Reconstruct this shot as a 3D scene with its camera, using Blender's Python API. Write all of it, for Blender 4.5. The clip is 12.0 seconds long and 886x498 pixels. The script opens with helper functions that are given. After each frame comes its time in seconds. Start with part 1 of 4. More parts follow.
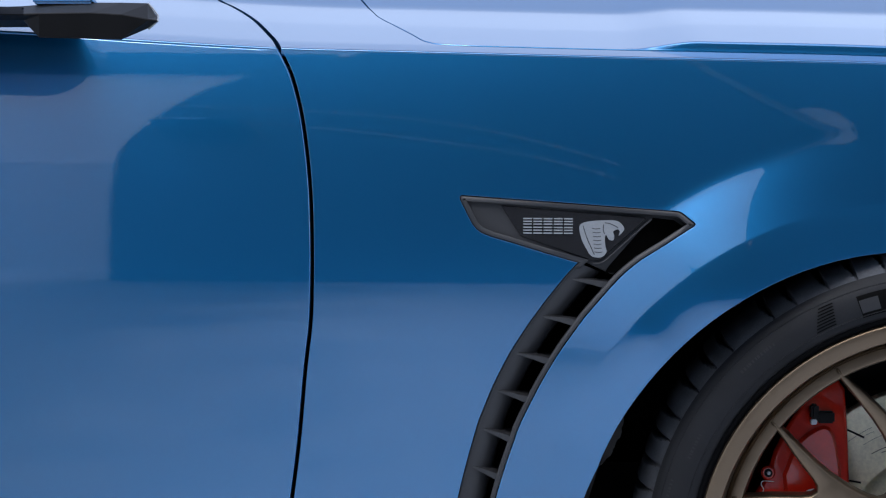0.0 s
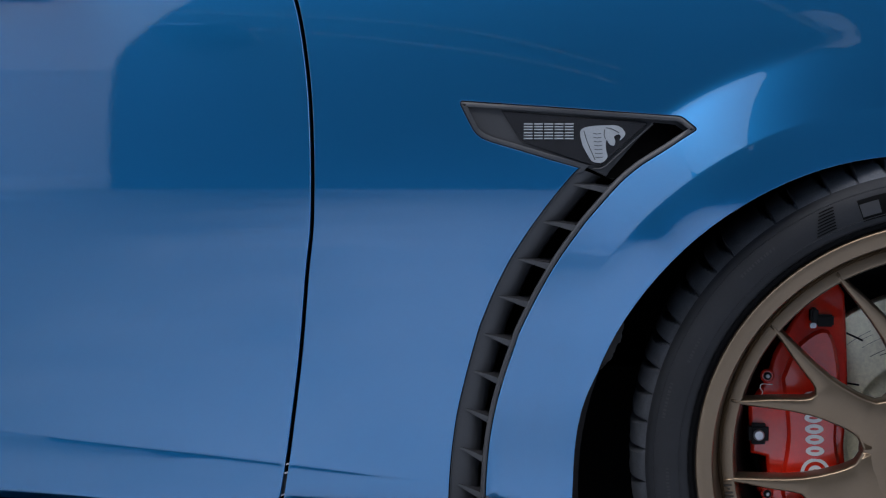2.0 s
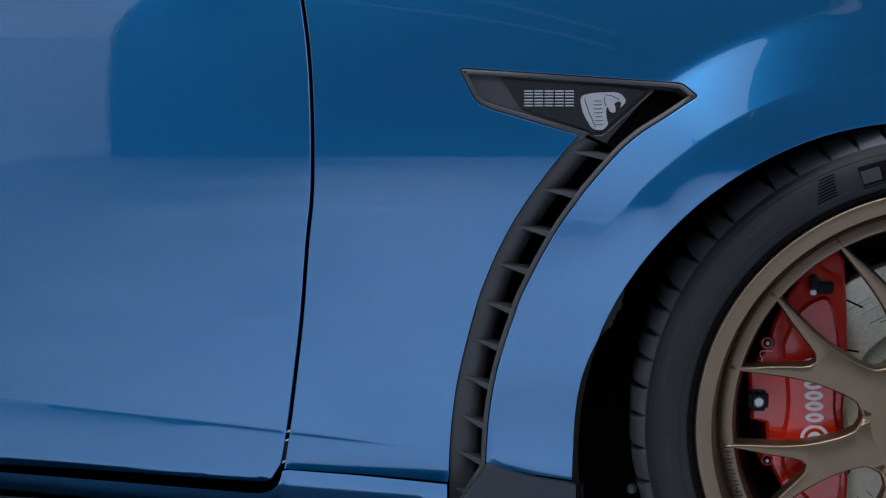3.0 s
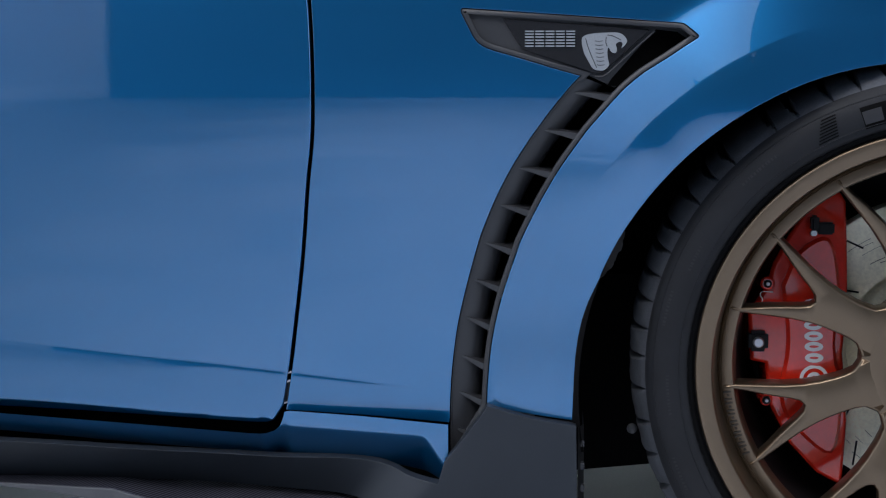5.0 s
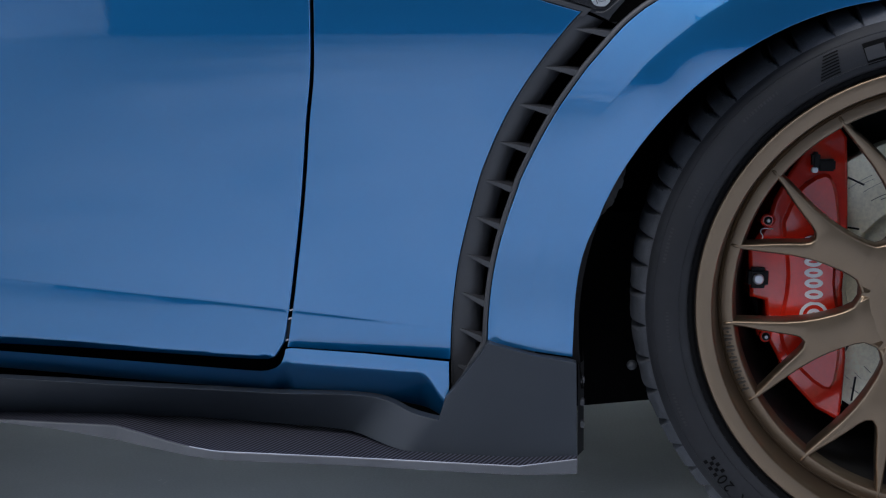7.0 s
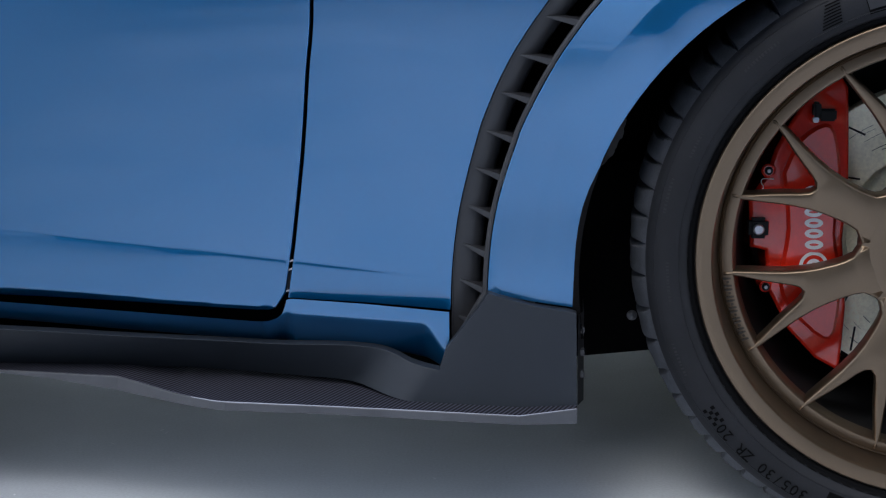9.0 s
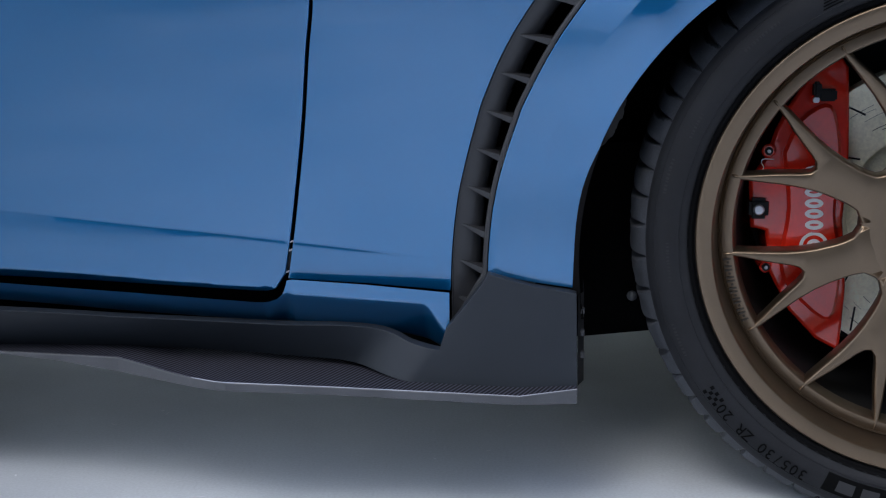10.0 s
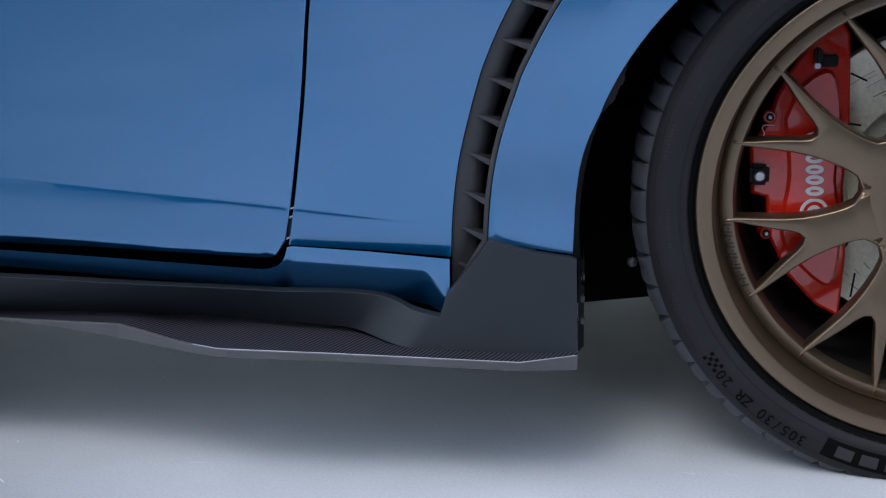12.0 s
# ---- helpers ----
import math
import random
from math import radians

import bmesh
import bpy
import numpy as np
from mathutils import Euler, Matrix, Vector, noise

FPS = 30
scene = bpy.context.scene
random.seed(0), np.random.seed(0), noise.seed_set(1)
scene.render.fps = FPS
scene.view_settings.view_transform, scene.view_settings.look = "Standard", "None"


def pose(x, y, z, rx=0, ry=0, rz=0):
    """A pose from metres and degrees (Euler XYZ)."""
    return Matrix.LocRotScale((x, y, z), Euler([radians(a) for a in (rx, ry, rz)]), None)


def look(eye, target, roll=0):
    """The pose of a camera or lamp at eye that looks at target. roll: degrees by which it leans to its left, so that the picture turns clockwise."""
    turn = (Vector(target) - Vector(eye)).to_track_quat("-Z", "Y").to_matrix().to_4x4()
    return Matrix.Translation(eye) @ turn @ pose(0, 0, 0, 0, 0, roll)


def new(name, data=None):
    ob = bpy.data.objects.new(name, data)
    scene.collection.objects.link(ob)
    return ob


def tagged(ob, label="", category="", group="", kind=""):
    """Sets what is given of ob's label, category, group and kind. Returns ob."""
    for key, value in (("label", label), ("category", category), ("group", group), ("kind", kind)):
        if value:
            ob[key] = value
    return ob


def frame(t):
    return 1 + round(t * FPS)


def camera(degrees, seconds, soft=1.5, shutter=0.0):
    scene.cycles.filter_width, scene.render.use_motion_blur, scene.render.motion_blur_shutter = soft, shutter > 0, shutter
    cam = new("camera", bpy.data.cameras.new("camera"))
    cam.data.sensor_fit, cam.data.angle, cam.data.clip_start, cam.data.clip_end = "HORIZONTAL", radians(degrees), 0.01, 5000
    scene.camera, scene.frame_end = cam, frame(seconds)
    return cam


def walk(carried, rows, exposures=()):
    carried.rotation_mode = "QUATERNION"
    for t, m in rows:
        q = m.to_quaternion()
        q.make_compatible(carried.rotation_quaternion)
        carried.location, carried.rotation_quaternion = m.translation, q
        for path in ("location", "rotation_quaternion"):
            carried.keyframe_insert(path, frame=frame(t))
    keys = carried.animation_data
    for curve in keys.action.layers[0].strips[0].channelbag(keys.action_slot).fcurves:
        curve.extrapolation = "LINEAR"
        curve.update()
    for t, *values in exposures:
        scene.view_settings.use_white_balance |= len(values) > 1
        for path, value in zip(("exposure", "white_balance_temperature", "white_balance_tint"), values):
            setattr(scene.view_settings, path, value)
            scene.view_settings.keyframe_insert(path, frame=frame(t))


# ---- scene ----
from mathutils.geometry import delaunay_2d_cdt

# ---- camera ----
cam = camera(34.18, 12.0, soft=1.2)
EYE = (0.0, -1.62, 0.647)
# seconds, pitch, yaw, roll in degrees
TILTS = [
    (0, 1.351, 2.956, -0.466),
    (0.5, 0.369, 2.947, -0.371),
    (1, -0.700, 2.954, -0.289),
    (1.5, -1.710, 2.955, -0.248),
    (2, -2.384, 2.964, -0.183),
    (2.5, -2.957, 2.968, -0.141),
    (3, -3.674, 2.972, -0.102),
    (5, -6.000, 3.000, -0.000),
    (5.5, -6.580, 3.005, 0.033),
    (6, -7.258, 3.005, 0.073),
    (6.5, -7.864, 3.016, 0.103),
    (7, -8.484, 3.021, 0.118),
    (9, -10.446, 3.037, 0.186),
    (9.5, -10.768, 3.045, 0.214),
    (10, -11.214, 3.043, 0.253),
    (10.5, -11.473, 3.053, 0.248),
    (11, -11.905, 3.059, 0.250),
    (11.5, -12.277, 3.061, 0.257),
    (12, -12.546, 3.063, 0.298),
]
walk(cam, [(t, pose(*EYE, 90 + p, 0, y) @ pose(0, 0, 0, 0, 0, -r)) for t, p, y, r in TILTS])

# ---- world, sun, exposure ----
world = bpy.data.worlds.new("overcast_sky")
scene.world = world
world.use_nodes = True
wn = world.node_tree
sky = wn.nodes.new("ShaderNodeTexSky")
sky.sky_type, sky.sun_disc = 'NISHITA', False
sky.sun_elevation, sky.sun_rotation = radians(52), radians(200)
sky.air_density, sky.dust_density, sky.ozone_density = 1.0, 1.5, 1.5
veil = wn.nodes.new("ShaderNodeHueSaturation")
veil.inputs["Saturation"].default_value = 0.66
veil.inputs["Hue"].default_value = 0.505
wn.links.new(sky.outputs[0], veil.inputs["Color"])
wn.links.new(veil.outputs[0], wn.nodes["Background"].inputs[0])
wn.nodes["Background"].inputs[1].default_value = 0.338
sun_data = bpy.data.lights.new("sun", 'SUN')
sun_data.energy, sun_data.angle, sun_data.color = 0.64, radians(21), (0.86, 0.92, 1.0)
sun = new("sun", sun_data)
sun.matrix_world = look((-2.1, -5.79, 7.88), (0, 0, 0))
scene.view_settings.exposure = 0.22


# ---- materials ----
def material(name, colour, rough, metal=0.0, coat=0.0, coat_rough=0.03, grain=0.0, grain_scale=200.0, bump=0.0, bump_scale=300.0,
             stain=0.0, stain_scale=6.0, rough_var=0.0, bump_dist=0.001, spec=0.5):
    m = bpy.data.materials.new(name)
    m.use_nodes = True
    nt = m.node_tree
    b = nt.nodes["Principled BSDF"]
    b.inputs["Roughness"].default_value = rough
    b.inputs["Metallic"].default_value = metal
    b.inputs["Coat Weight"].default_value = coat
    b.inputs["Coat Roughness"].default_value = coat_rough
    b.inputs["Specular IOR Level"].default_value = spec
    co = nt.nodes.new("ShaderNodeTexCoord")

    def noise_node(scale, detail=4.0):
        n = nt.nodes.new("ShaderNodeTexNoise")
        n.inputs["Scale"].default_value = scale
        n.inputs["Detail"].default_value = detail
        nt.links.new(co.outputs["Object"], n.inputs["Vector"])
        return n.outputs["Fac"]

    def scaled(value, low, high):
        r = nt.nodes.new("ShaderNodeMapRange")
        r.inputs["From Min"].default_value, r.inputs["From Max"].default_value = 0.25, 0.75
        r.inputs["To Min"].default_value, r.inputs["To Max"].default_value = low, high
        nt.links.new(value, r.inputs["Value"])
        return r.outputs["Result"]

    def times(a, b_):
        x = nt.nodes.new("ShaderNodeMath")
        x.operation = 'MULTIPLY'
        nt.links.new(a, x.inputs[0])
        nt.links.new(b_, x.inputs[1])
        return x.outputs[0]
    f = times(scaled(noise_node(grain_scale), 1 - grain, 1 + grain), scaled(noise_node(stain_scale), 1 - stain, 1 + stain))
    v = nt.nodes.new("ShaderNodeVectorMath")
    v.operation = 'SCALE'
    v.inputs[0].default_value = colour
    nt.links.new(f, v.inputs["Scale"])
    nt.links.new(v.outputs[0], b.inputs["Base Color"])
    if rough_var:
        nt.links.new(scaled(noise_node(stain_scale * 2.7), max(rough - rough_var, 0.02), rough + rough_var), b.inputs["Roughness"])
    if bump:
        bp = nt.nodes.new("ShaderNodeBump")
        bp.inputs["Strength"].default_value = bump
        bp.inputs["Distance"].default_value = bump_dist
        nt.links.new(noise_node(bump_scale, 2.0), bp.inputs["Height"])
        nt.links.new(bp.outputs[0], b.inputs["Normal"])
        if coat:
            nt.links.new(bp.outputs[0], b.inputs["Coat Normal"])
    return m


PAINT = material("blue_metallic_paint", (0.004, 0.157, 0.380), 0.30, metal=0.80, coat=1.0, coat_rough=0.014, grain=0.05, grain_scale=1500, stain=0.03, stain_scale=3,
                 bump=0.05, bump_scale=260, bump_dist=0.0002)
PAINT.node_tree.nodes["Principled BSDF"].inputs["Coat IOR"].default_value = 1.95
TRIM = material("black_satin_plastic", (0.026, 0.027, 0.030), 0.45, grain=0.08, grain_scale=900, stain=0.1, stain_scale=12, bump=0.12, bump_scale=1400, bump_dist=0.0003, rough_var=0.05)
SKIRT = material("grey_satin_plastic", (0.021, 0.0255, 0.032), 0.47, grain=0.05, grain_scale=900, stain=0.12, stain_scale=7, bump=0.08, bump_scale=1200, bump_dist=0.0003, rough_var=0.06, spec=0.22)
MIRROR_PLASTIC = material("dark_grained_plastic", (0.0075, 0.007, 0.007), 0.5, grain=0.1, grain_scale=900, stain=0.25, stain_scale=18, bump=0.15, bump_scale=1500, bump_dist=0.0003, spec=0.16)
GLOSS = material("gloss_black", (0.017, 0.017, 0.019), 0.2, coat=0.4, stain=0.1)
# Near black: the shade inside gaps and openings is put into the colour.
VOID = material("cavity_shade", (0.002, 0.002, 0.002), 0.95, grain=0.2, spec=0.02)
SILVER = material("brushed_silver", (0.40, 0.42, 0.44), 0.4, metal=0.6, grain=0.08, grain_scale=600, stain=0.05)
RUBBER = material("tyre_rubber", (0.0110, 0.0116, 0.0136), 0.6, grain=0.12, grain_scale=500, stain=0.18, stain_scale=14, bump=0.18, bump_scale=900, bump_dist=0.0004, rough_var=0.08, spec=0.25)
RUBBER_BLACK = material("moulded_black_rubber", (0.0015, 0.0015, 0.0017), 0.7, grain=0.1, stain=0.1, spec=0.08)
# Tread and shoulder rubber, paler than the sidewall.
RUBBER_PALE = material("pale_tread_rubber", (0.048, 0.052, 0.060), 0.7, grain=0.2, grain_scale=400, stain=0.3, stain_scale=30, bump=0.2, bump_scale=700, bump_dist=0.0004)
RUBBER_FAINT = material("faint_moulded_rubber", (0.0068, 0.0072, 0.0085), 0.64, grain=0.1, stain=0.3, stain_scale=60)
RUBBER_GREY = material("moulded_grey_rubber", (0.014, 0.014, 0.0155), 0.55, grain=0.1, stain=0.1)
BRONZE = material("satin_bronze_alloy", (0.180, 0.133, 0.090), 0.36, metal=0.92, grain=0.05, grain_scale=900, stain=0.06, stain_scale=10, bump=0.05, bump_scale=1500, bump_dist=0.0002, rough_var=0.05)
BRONZE_DARK = material("bronze_groove", (0.028, 0.022, 0.016), 0.5, metal=0.4, stain=0.1)
RED = material("red_caliper_paint", (0.62, 0.020, 0.007), 0.22, coat=1.0, coat_rough=0.03, grain=0.06, stain=0.12, stain_scale=25, bump=0.1, bump_scale=500, bump_dist=0.0004)
WHITE = material("white_print", (0.75, 0.74, 0.72), 0.5, stain=0.08)
STEEL = material("brake_disc_steel", (0.92, 0.88, 0.68), 0.45, metal=0.1, grain=0.12, grain_scale=300, stain=0.14, stain_scale=14, rough_var=0.08)
BOLT = material("zinc_bolt", (0.55, 0.56, 0.58), 0.35, metal=0.7, stain=0.1)
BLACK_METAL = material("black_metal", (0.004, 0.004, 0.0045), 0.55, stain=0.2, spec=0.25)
LINER = material("wheel_arch_liner", (0.0025, 0.0025, 0.003), 0.9, spec=0.1, grain=0.3, grain_scale=300, bump=0.3, bump_scale=500)
# Pale underside colour, added to bounce light onto the floor.
BOUNCE = material("pale_bounce_tray", (0.50, 0.51, 0.53), 0.8, stain=0.3)
BLADE = material("grey_composite_edge", (0.060, 0.063, 0.070), 0.5, grain=0.08, grain_scale=700, stain=0.2, stain_scale=16, rough_var=0.1)
# Pale grey for the blade edge's painted highlight and for the seal clips.
BLADE_EDGE = material("pale_glint_and_clip", (0.38, 0.38, 0.41), 0.35, metal=0.3, stain=0.25, stain_scale=30)
CONCRETE = material("pale_concrete_floor", (0.54, 0.575, 0.61), 0.5, grain=0.09, grain_scale=260, stain=0.12, stain_scale=3.2, bump=0.1, bump_scale=400, bump_dist=0.0006, rough_var=0.1)


def dim_strip(m):
    """A darker strip put into the floor's colour to dim its reflection in the door."""
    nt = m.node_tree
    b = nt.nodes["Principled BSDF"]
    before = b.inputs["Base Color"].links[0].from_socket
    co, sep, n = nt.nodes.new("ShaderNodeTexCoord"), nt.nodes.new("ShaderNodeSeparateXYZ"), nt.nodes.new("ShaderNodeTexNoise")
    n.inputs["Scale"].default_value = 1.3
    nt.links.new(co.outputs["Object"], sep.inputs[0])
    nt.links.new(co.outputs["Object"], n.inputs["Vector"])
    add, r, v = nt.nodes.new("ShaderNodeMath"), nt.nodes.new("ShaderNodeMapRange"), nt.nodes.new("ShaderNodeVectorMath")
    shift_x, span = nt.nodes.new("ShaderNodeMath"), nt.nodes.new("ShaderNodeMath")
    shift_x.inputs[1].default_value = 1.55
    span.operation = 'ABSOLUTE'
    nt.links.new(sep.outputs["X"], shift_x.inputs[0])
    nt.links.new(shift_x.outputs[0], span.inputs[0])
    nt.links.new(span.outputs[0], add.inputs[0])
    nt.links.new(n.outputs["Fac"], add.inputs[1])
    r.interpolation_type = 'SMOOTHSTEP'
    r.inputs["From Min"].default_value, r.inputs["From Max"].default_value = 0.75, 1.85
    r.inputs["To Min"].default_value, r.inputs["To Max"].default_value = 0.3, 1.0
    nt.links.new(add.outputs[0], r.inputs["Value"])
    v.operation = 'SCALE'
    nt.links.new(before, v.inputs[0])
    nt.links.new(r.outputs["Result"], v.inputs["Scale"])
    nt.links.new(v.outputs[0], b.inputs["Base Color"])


dim_strip(CONCRETE)
DARK_WALL = material("dark_cladding", (0.007, 0.020, 0.026), 0.8, stain=0.2, stain_scale=1.5, grain=0.1, grain_scale=30)
WHITE_WALL = material("white_render", (0.80, 0.79, 0.80), 0.9, stain=0.06, stain_scale=0.6, grain=0.04, grain_scale=40)
GREY_WALL = material("grey_render", (0.62, 0.62, 0.64), 0.9, stain=0.1, stain_scale=0.8, grain=0.06, grain_scale=40)

SCUFF = material("pale_scuff", (0.66, 0.68, 0.70), 0.6, stain=0.2, stain_scale=80)
CABLE = material("weathered_grey_cable", (0.30, 0.30, 0.32), 0.8, stain=0.2, stain_scale=4.0)


def carbon_material():
    m = bpy.data.materials.new("carbon_weave")
    m.use_nodes = True
    nt = m.node_tree
    b = nt.nodes["Principled BSDF"]
    b.inputs["Roughness"].default_value = 0.5
    b.inputs["Specular IOR Level"].default_value = 0.04
    b.inputs["Coat Weight"].default_value = 0.02
    co = nt.nodes.new("ShaderNodeTexCoord")
    rot = nt.nodes.new("ShaderNodeMapping")
    rot.inputs["Rotation"].default_value = (0, 0, radians(23))
    nt.links.new(co.outputs["Object"], rot.inputs["Vector"])
    w = nt.nodes.new("ShaderNodeTexWave")
    w.inputs["Scale"].default_value = 62.0
    w.inputs["Distortion"].default_value = 0.4
    w.inputs["Detail Scale"].default_value = 60.0
    nt.links.new(rot.outputs[0], w.inputs["Vector"])
    r = nt.nodes.new("ShaderNodeValToRGB")
    r.color_ramp.elements[0].position, r.color_ramp.elements[0].color = 0.35, (0.0008, 0.0008, 0.0012, 1)
    r.color_ramp.elements[1].position, r.color_ramp.elements[1].color = 0.85, (0.068, 0.070, 0.092, 1)
    nt.links.new(w.outputs["Fac"], r.inputs["Fac"])
    nt.links.new(r.outputs["Color"], b.inputs["Base Color"])
    return m


CARBON = carbon_material()


# ---- builders ----
def part(name, bm, mat, parent=None, label="", smooth_faces=True):
    me = bpy.data.meshes.new(name)
    bm.to_mesh(me)
    bm.free()
    me.materials.append(mat)
    if smooth_faces:
        for p in me.polygons:
            p.use_smooth = True
        me.set_sharp_from_angle(angle=radians(38))
    ob = new(name, me)
    if parent:
        ob.parent = parent
    if label:
        ob["label"] = label
    return ob


def mesh_part(name, verts, faces, mat, parent=None, label="", normals=None, smooth_faces=True):
    me = bpy.data.meshes.new(name)
    me.from_pydata(verts, [], faces)
    me.materials.append(mat)
    for p in me.polygons:
        p.use_smooth = smooth_faces
    if normals:
        me.normals_split_custom_set_from_vertices(normals)
    me.update()
    ob = new(name, me)
    if parent:
        ob.parent = parent
    if label:
        ob["label"] = label
    return ob


def inside(x, y, poly):
    hit, n = False, len(poly)
    for i in range(n):
        (x0, y0), (x1, y1) = poly[i], poly[i - 1]
        if (y0 > y) != (y1 > y) and x < (x1 - x0) * (y - y0) / (y1 - y0) + x0:
            hit = not hit
    return hit


def area(poly):
    return 0.5 * sum(poly[i - 1][0] * poly[i][1] - poly[i][0] * poly[i - 1][1] for i in range(len(poly)))


def offset(poly, d):
    """A polygon moved inward by d (outward: minus)."""
    if area(poly) < 0:
        d = -d
    out, n = [], len(poly)
    for i in range(n):
        p0, p1, p2 = Vector(poly[i - 1]), Vector(poly[i]), Vector(poly[(i + 1) % n])
        a, b = (p1 - p0).normalized(), (p2 - p1).normalized()
        na, nb = Vector((-a.y, a.x)), Vector((-b.y, b.x))
        m = na + nb
        m = m / max(m.length_squared / 2, 0.5)
        out.append((p1.x + m.x * d, p1.y + m.y * d))
    return out


def resample(pts, step, closed=True):
    out, n = [], len(pts)
    for i in range(n if closed else n - 1):
        a, b = Vector(pts[i]), Vector(pts[(i + 1) % n])
        k = max(1, int(round((b - a).length / step)))
        out += [tuple(a.lerp(b, j / k)) for j in range(k)]
    if not closed:
        out.append(tuple(pts[-1]))
    return out


def curve(pts, per=8):
    """A smooth open line through points (Catmull-Rom)."""
    out, n = [], len(pts)
    for i in range(n - 1):
        p0, p1, p2, p3 = (Vector(pts[max(min(j, n - 1), 0)]) for j in (i - 1, i, i + 1, i + 2))
        for k in range(per):
            t = k / per
            out.append(tuple(0.5 * (2 * p1 + (p2 - p0) * t + (2 * p0 - 5 * p1 + 4 * p2 - p3) * t * t + (3 * p1 - p0 - 3 * p2 + p3) * t ** 3)))
    out.append(tuple(pts[-1]))
    return out


def panel(name, outline, depth, mat, parent, label="", step=0.009, round_edge=0.002, flange=0.014, edge_step=0.006, extra=(), keep=None):
    """A sheet with rounded edges and a turned-in flange, cut to an outline of (x, z) on the surface y = depth(x, z)."""
    if area(outline) < 0:
        outline = outline[::-1]
    outer = resample(outline, edge_step)
    inner = offset(outer, round_edge)
    n = len(outer)
    xs, zs = [p[0] for p in inner], [p[1] for p in inner]
    pts = [Vector(p) for p in inner]
    rim = offset(inner, step * 0.55)
    gx = int((max(xs) - min(xs)) / step) + 1
    gz = int((max(zs) - min(zs)) / step) + 1
    for i in range(gx):
        for j in range(gz):
            x, z = min(xs) + (i + 0.5) * step, min(zs) + (j + 0.5) * step
            if inside(x, z, rim) and not (keep and keep(x, z)):
                pts.append(Vector((x, z)))
    pts += [Vector(p) for p in extra if inside(*p, rim)]
    verts, _, tris, _, _, _ = delaunay_2d_cdt(pts, [(i, (i + 1) % n) for i in range(n)], [], 0, 1e-6)
    faces = []
    for f in tris:
        c = sum((verts[i] for i in f), Vector((0, 0))) / 3
        if inside(c.x, c.y, inner):
            a, b, d = (verts[i] for i in f)
            faces.append(tuple(f) if (b - a).cross(d - a) > 0 else tuple(reversed(f)))
    co = [(v.x, depth(v.x, v.y), v.y) for v in verts]

    def up(x, z, e=0.0015):
        return Vector(((depth(x + e, z) - depth(x - e, z)) / (2 * e), -1, (depth(x, z + e) - depth(x, z - e)) / (2 * e))).normalized()
    nor = [up(v.x, v.y) for v in verts]
    k = len(co)
    for i in range(n):
        o = Vector(outer[i])
        away = (o - Vector(inner[i])).normalized()
        w = Vector((away.x, 0, away.y))
        s = up(*inner[i])
        y = depth(*inner[i])
        co += [(o.x - away.x * round_edge * 0.3, y + round_edge * 0.3, o.y - away.y * round_edge * 0.3), (o.x, y + round_edge, o.y), (o.x, y + flange, o.y)]
        nor += [(s + w).normalized(), w, w]
    for i in range(n):
        j = (i + 1) % n
        faces += [(i, k + 3 * i, k + 3 * j, j)] + [(k + 3 * i + q, k + 3 * i + q + 1, k + 3 * j + q + 1, k + 3 * j + q) for q in (0, 1)]
    return mesh_part(name, co, faces, mat, parent, label, [tuple(v) for v in nor])


def slab(bm, outline, y0, y1, bevel=0.0):
    """A plate cut to an outline of (x, z) between two depths (y0 in front), with a bevelled front edge. Depths may be functions."""
    if area(outline) < 0:
        outline = outline[::-1]
    f0 = y0 if callable(y0) else (lambda x, z: y0)
    f1 = y1 if callable(y1) else (lambda x, z: y1)
    rings = [(offset(outline, bevel), f0, 0.0), (outline, f0, bevel), (outline, f1, 0.0)] if bevel else [(outline, f0, 0.0), (outline, f1, 0.0)]
    made = [[bm.verts.new((x, f(x, z) + d, z)) for x, z in ring] for ring, f, d in rings]
    n = len(outline)
    for a, b in zip(made, made[1:]):
        for i in range(n):
            bm.faces.new((a[i], b[i], b[(i + 1) % n], a[(i + 1) % n]))
    bm.faces.new(made[0])
    bm.faces.new(made[-1][::-1])
    return bm


def lathe(bm, profile, centre, steps=96, shape=None, closed=False, arc=(0.0, 360.0)):
    """A profile of (radius, depth) turned about the axle."""
    full = abs(arc[1] - arc[0] - 360) < 1e-6
    rows = []
    for i in range(steps if full else steps + 1):
        a = radians(arc[0] + (arc[1] - arc[0]) * i / steps)
        row = []
        for j, (r, y) in enumerate(profile):
            if shape:
                r, y = shape(i, j, r, y)
            row.append(bm.verts.new((centre[0] + r * math.cos(a), centre[1] + y, centre[2] + r * math.sin(a))))
        rows.append(row)
    m = len(profile)
    for i in range(steps):
        a, b = rows[i], rows[(i + 1) % len(rows)]
        for j in range(m if closed else m - 1):
            q = (a[j], a[(j + 1) % m], b[(j + 1) % m], b[j])
            bm.faces.new(q)
    return bm


def cylinder(bm, c, r, y0, y1, steps=20, bevel=0.0):
    prof = [(0.0001, y0), (r - bevel, y0), (r, y0 + bevel), (r, y1), (0.0001, y1)]
    return lathe(bm, prof, (c[0], 0, c[1]), steps)


def block(bm, lo, hi, bevel=0.0):
    geo = bmesh.ops.create_cube(bm, size=1.0, matrix=Matrix.LocRotScale(((lo[0] + hi[0]) / 2, (lo[1] + hi[1]) / 2, (lo[2] + hi[2]) / 2), None, (hi[0] - lo[0], hi[1] - lo[1], hi[2] - lo[2])))
    if bevel:
        edges = {e for v in geo["verts"] for e in v.link_edges}
        bmesh.ops.bevel(bm, geom=list(edges), offset=bevel, segments=2, affect='EDGES')
    return bm


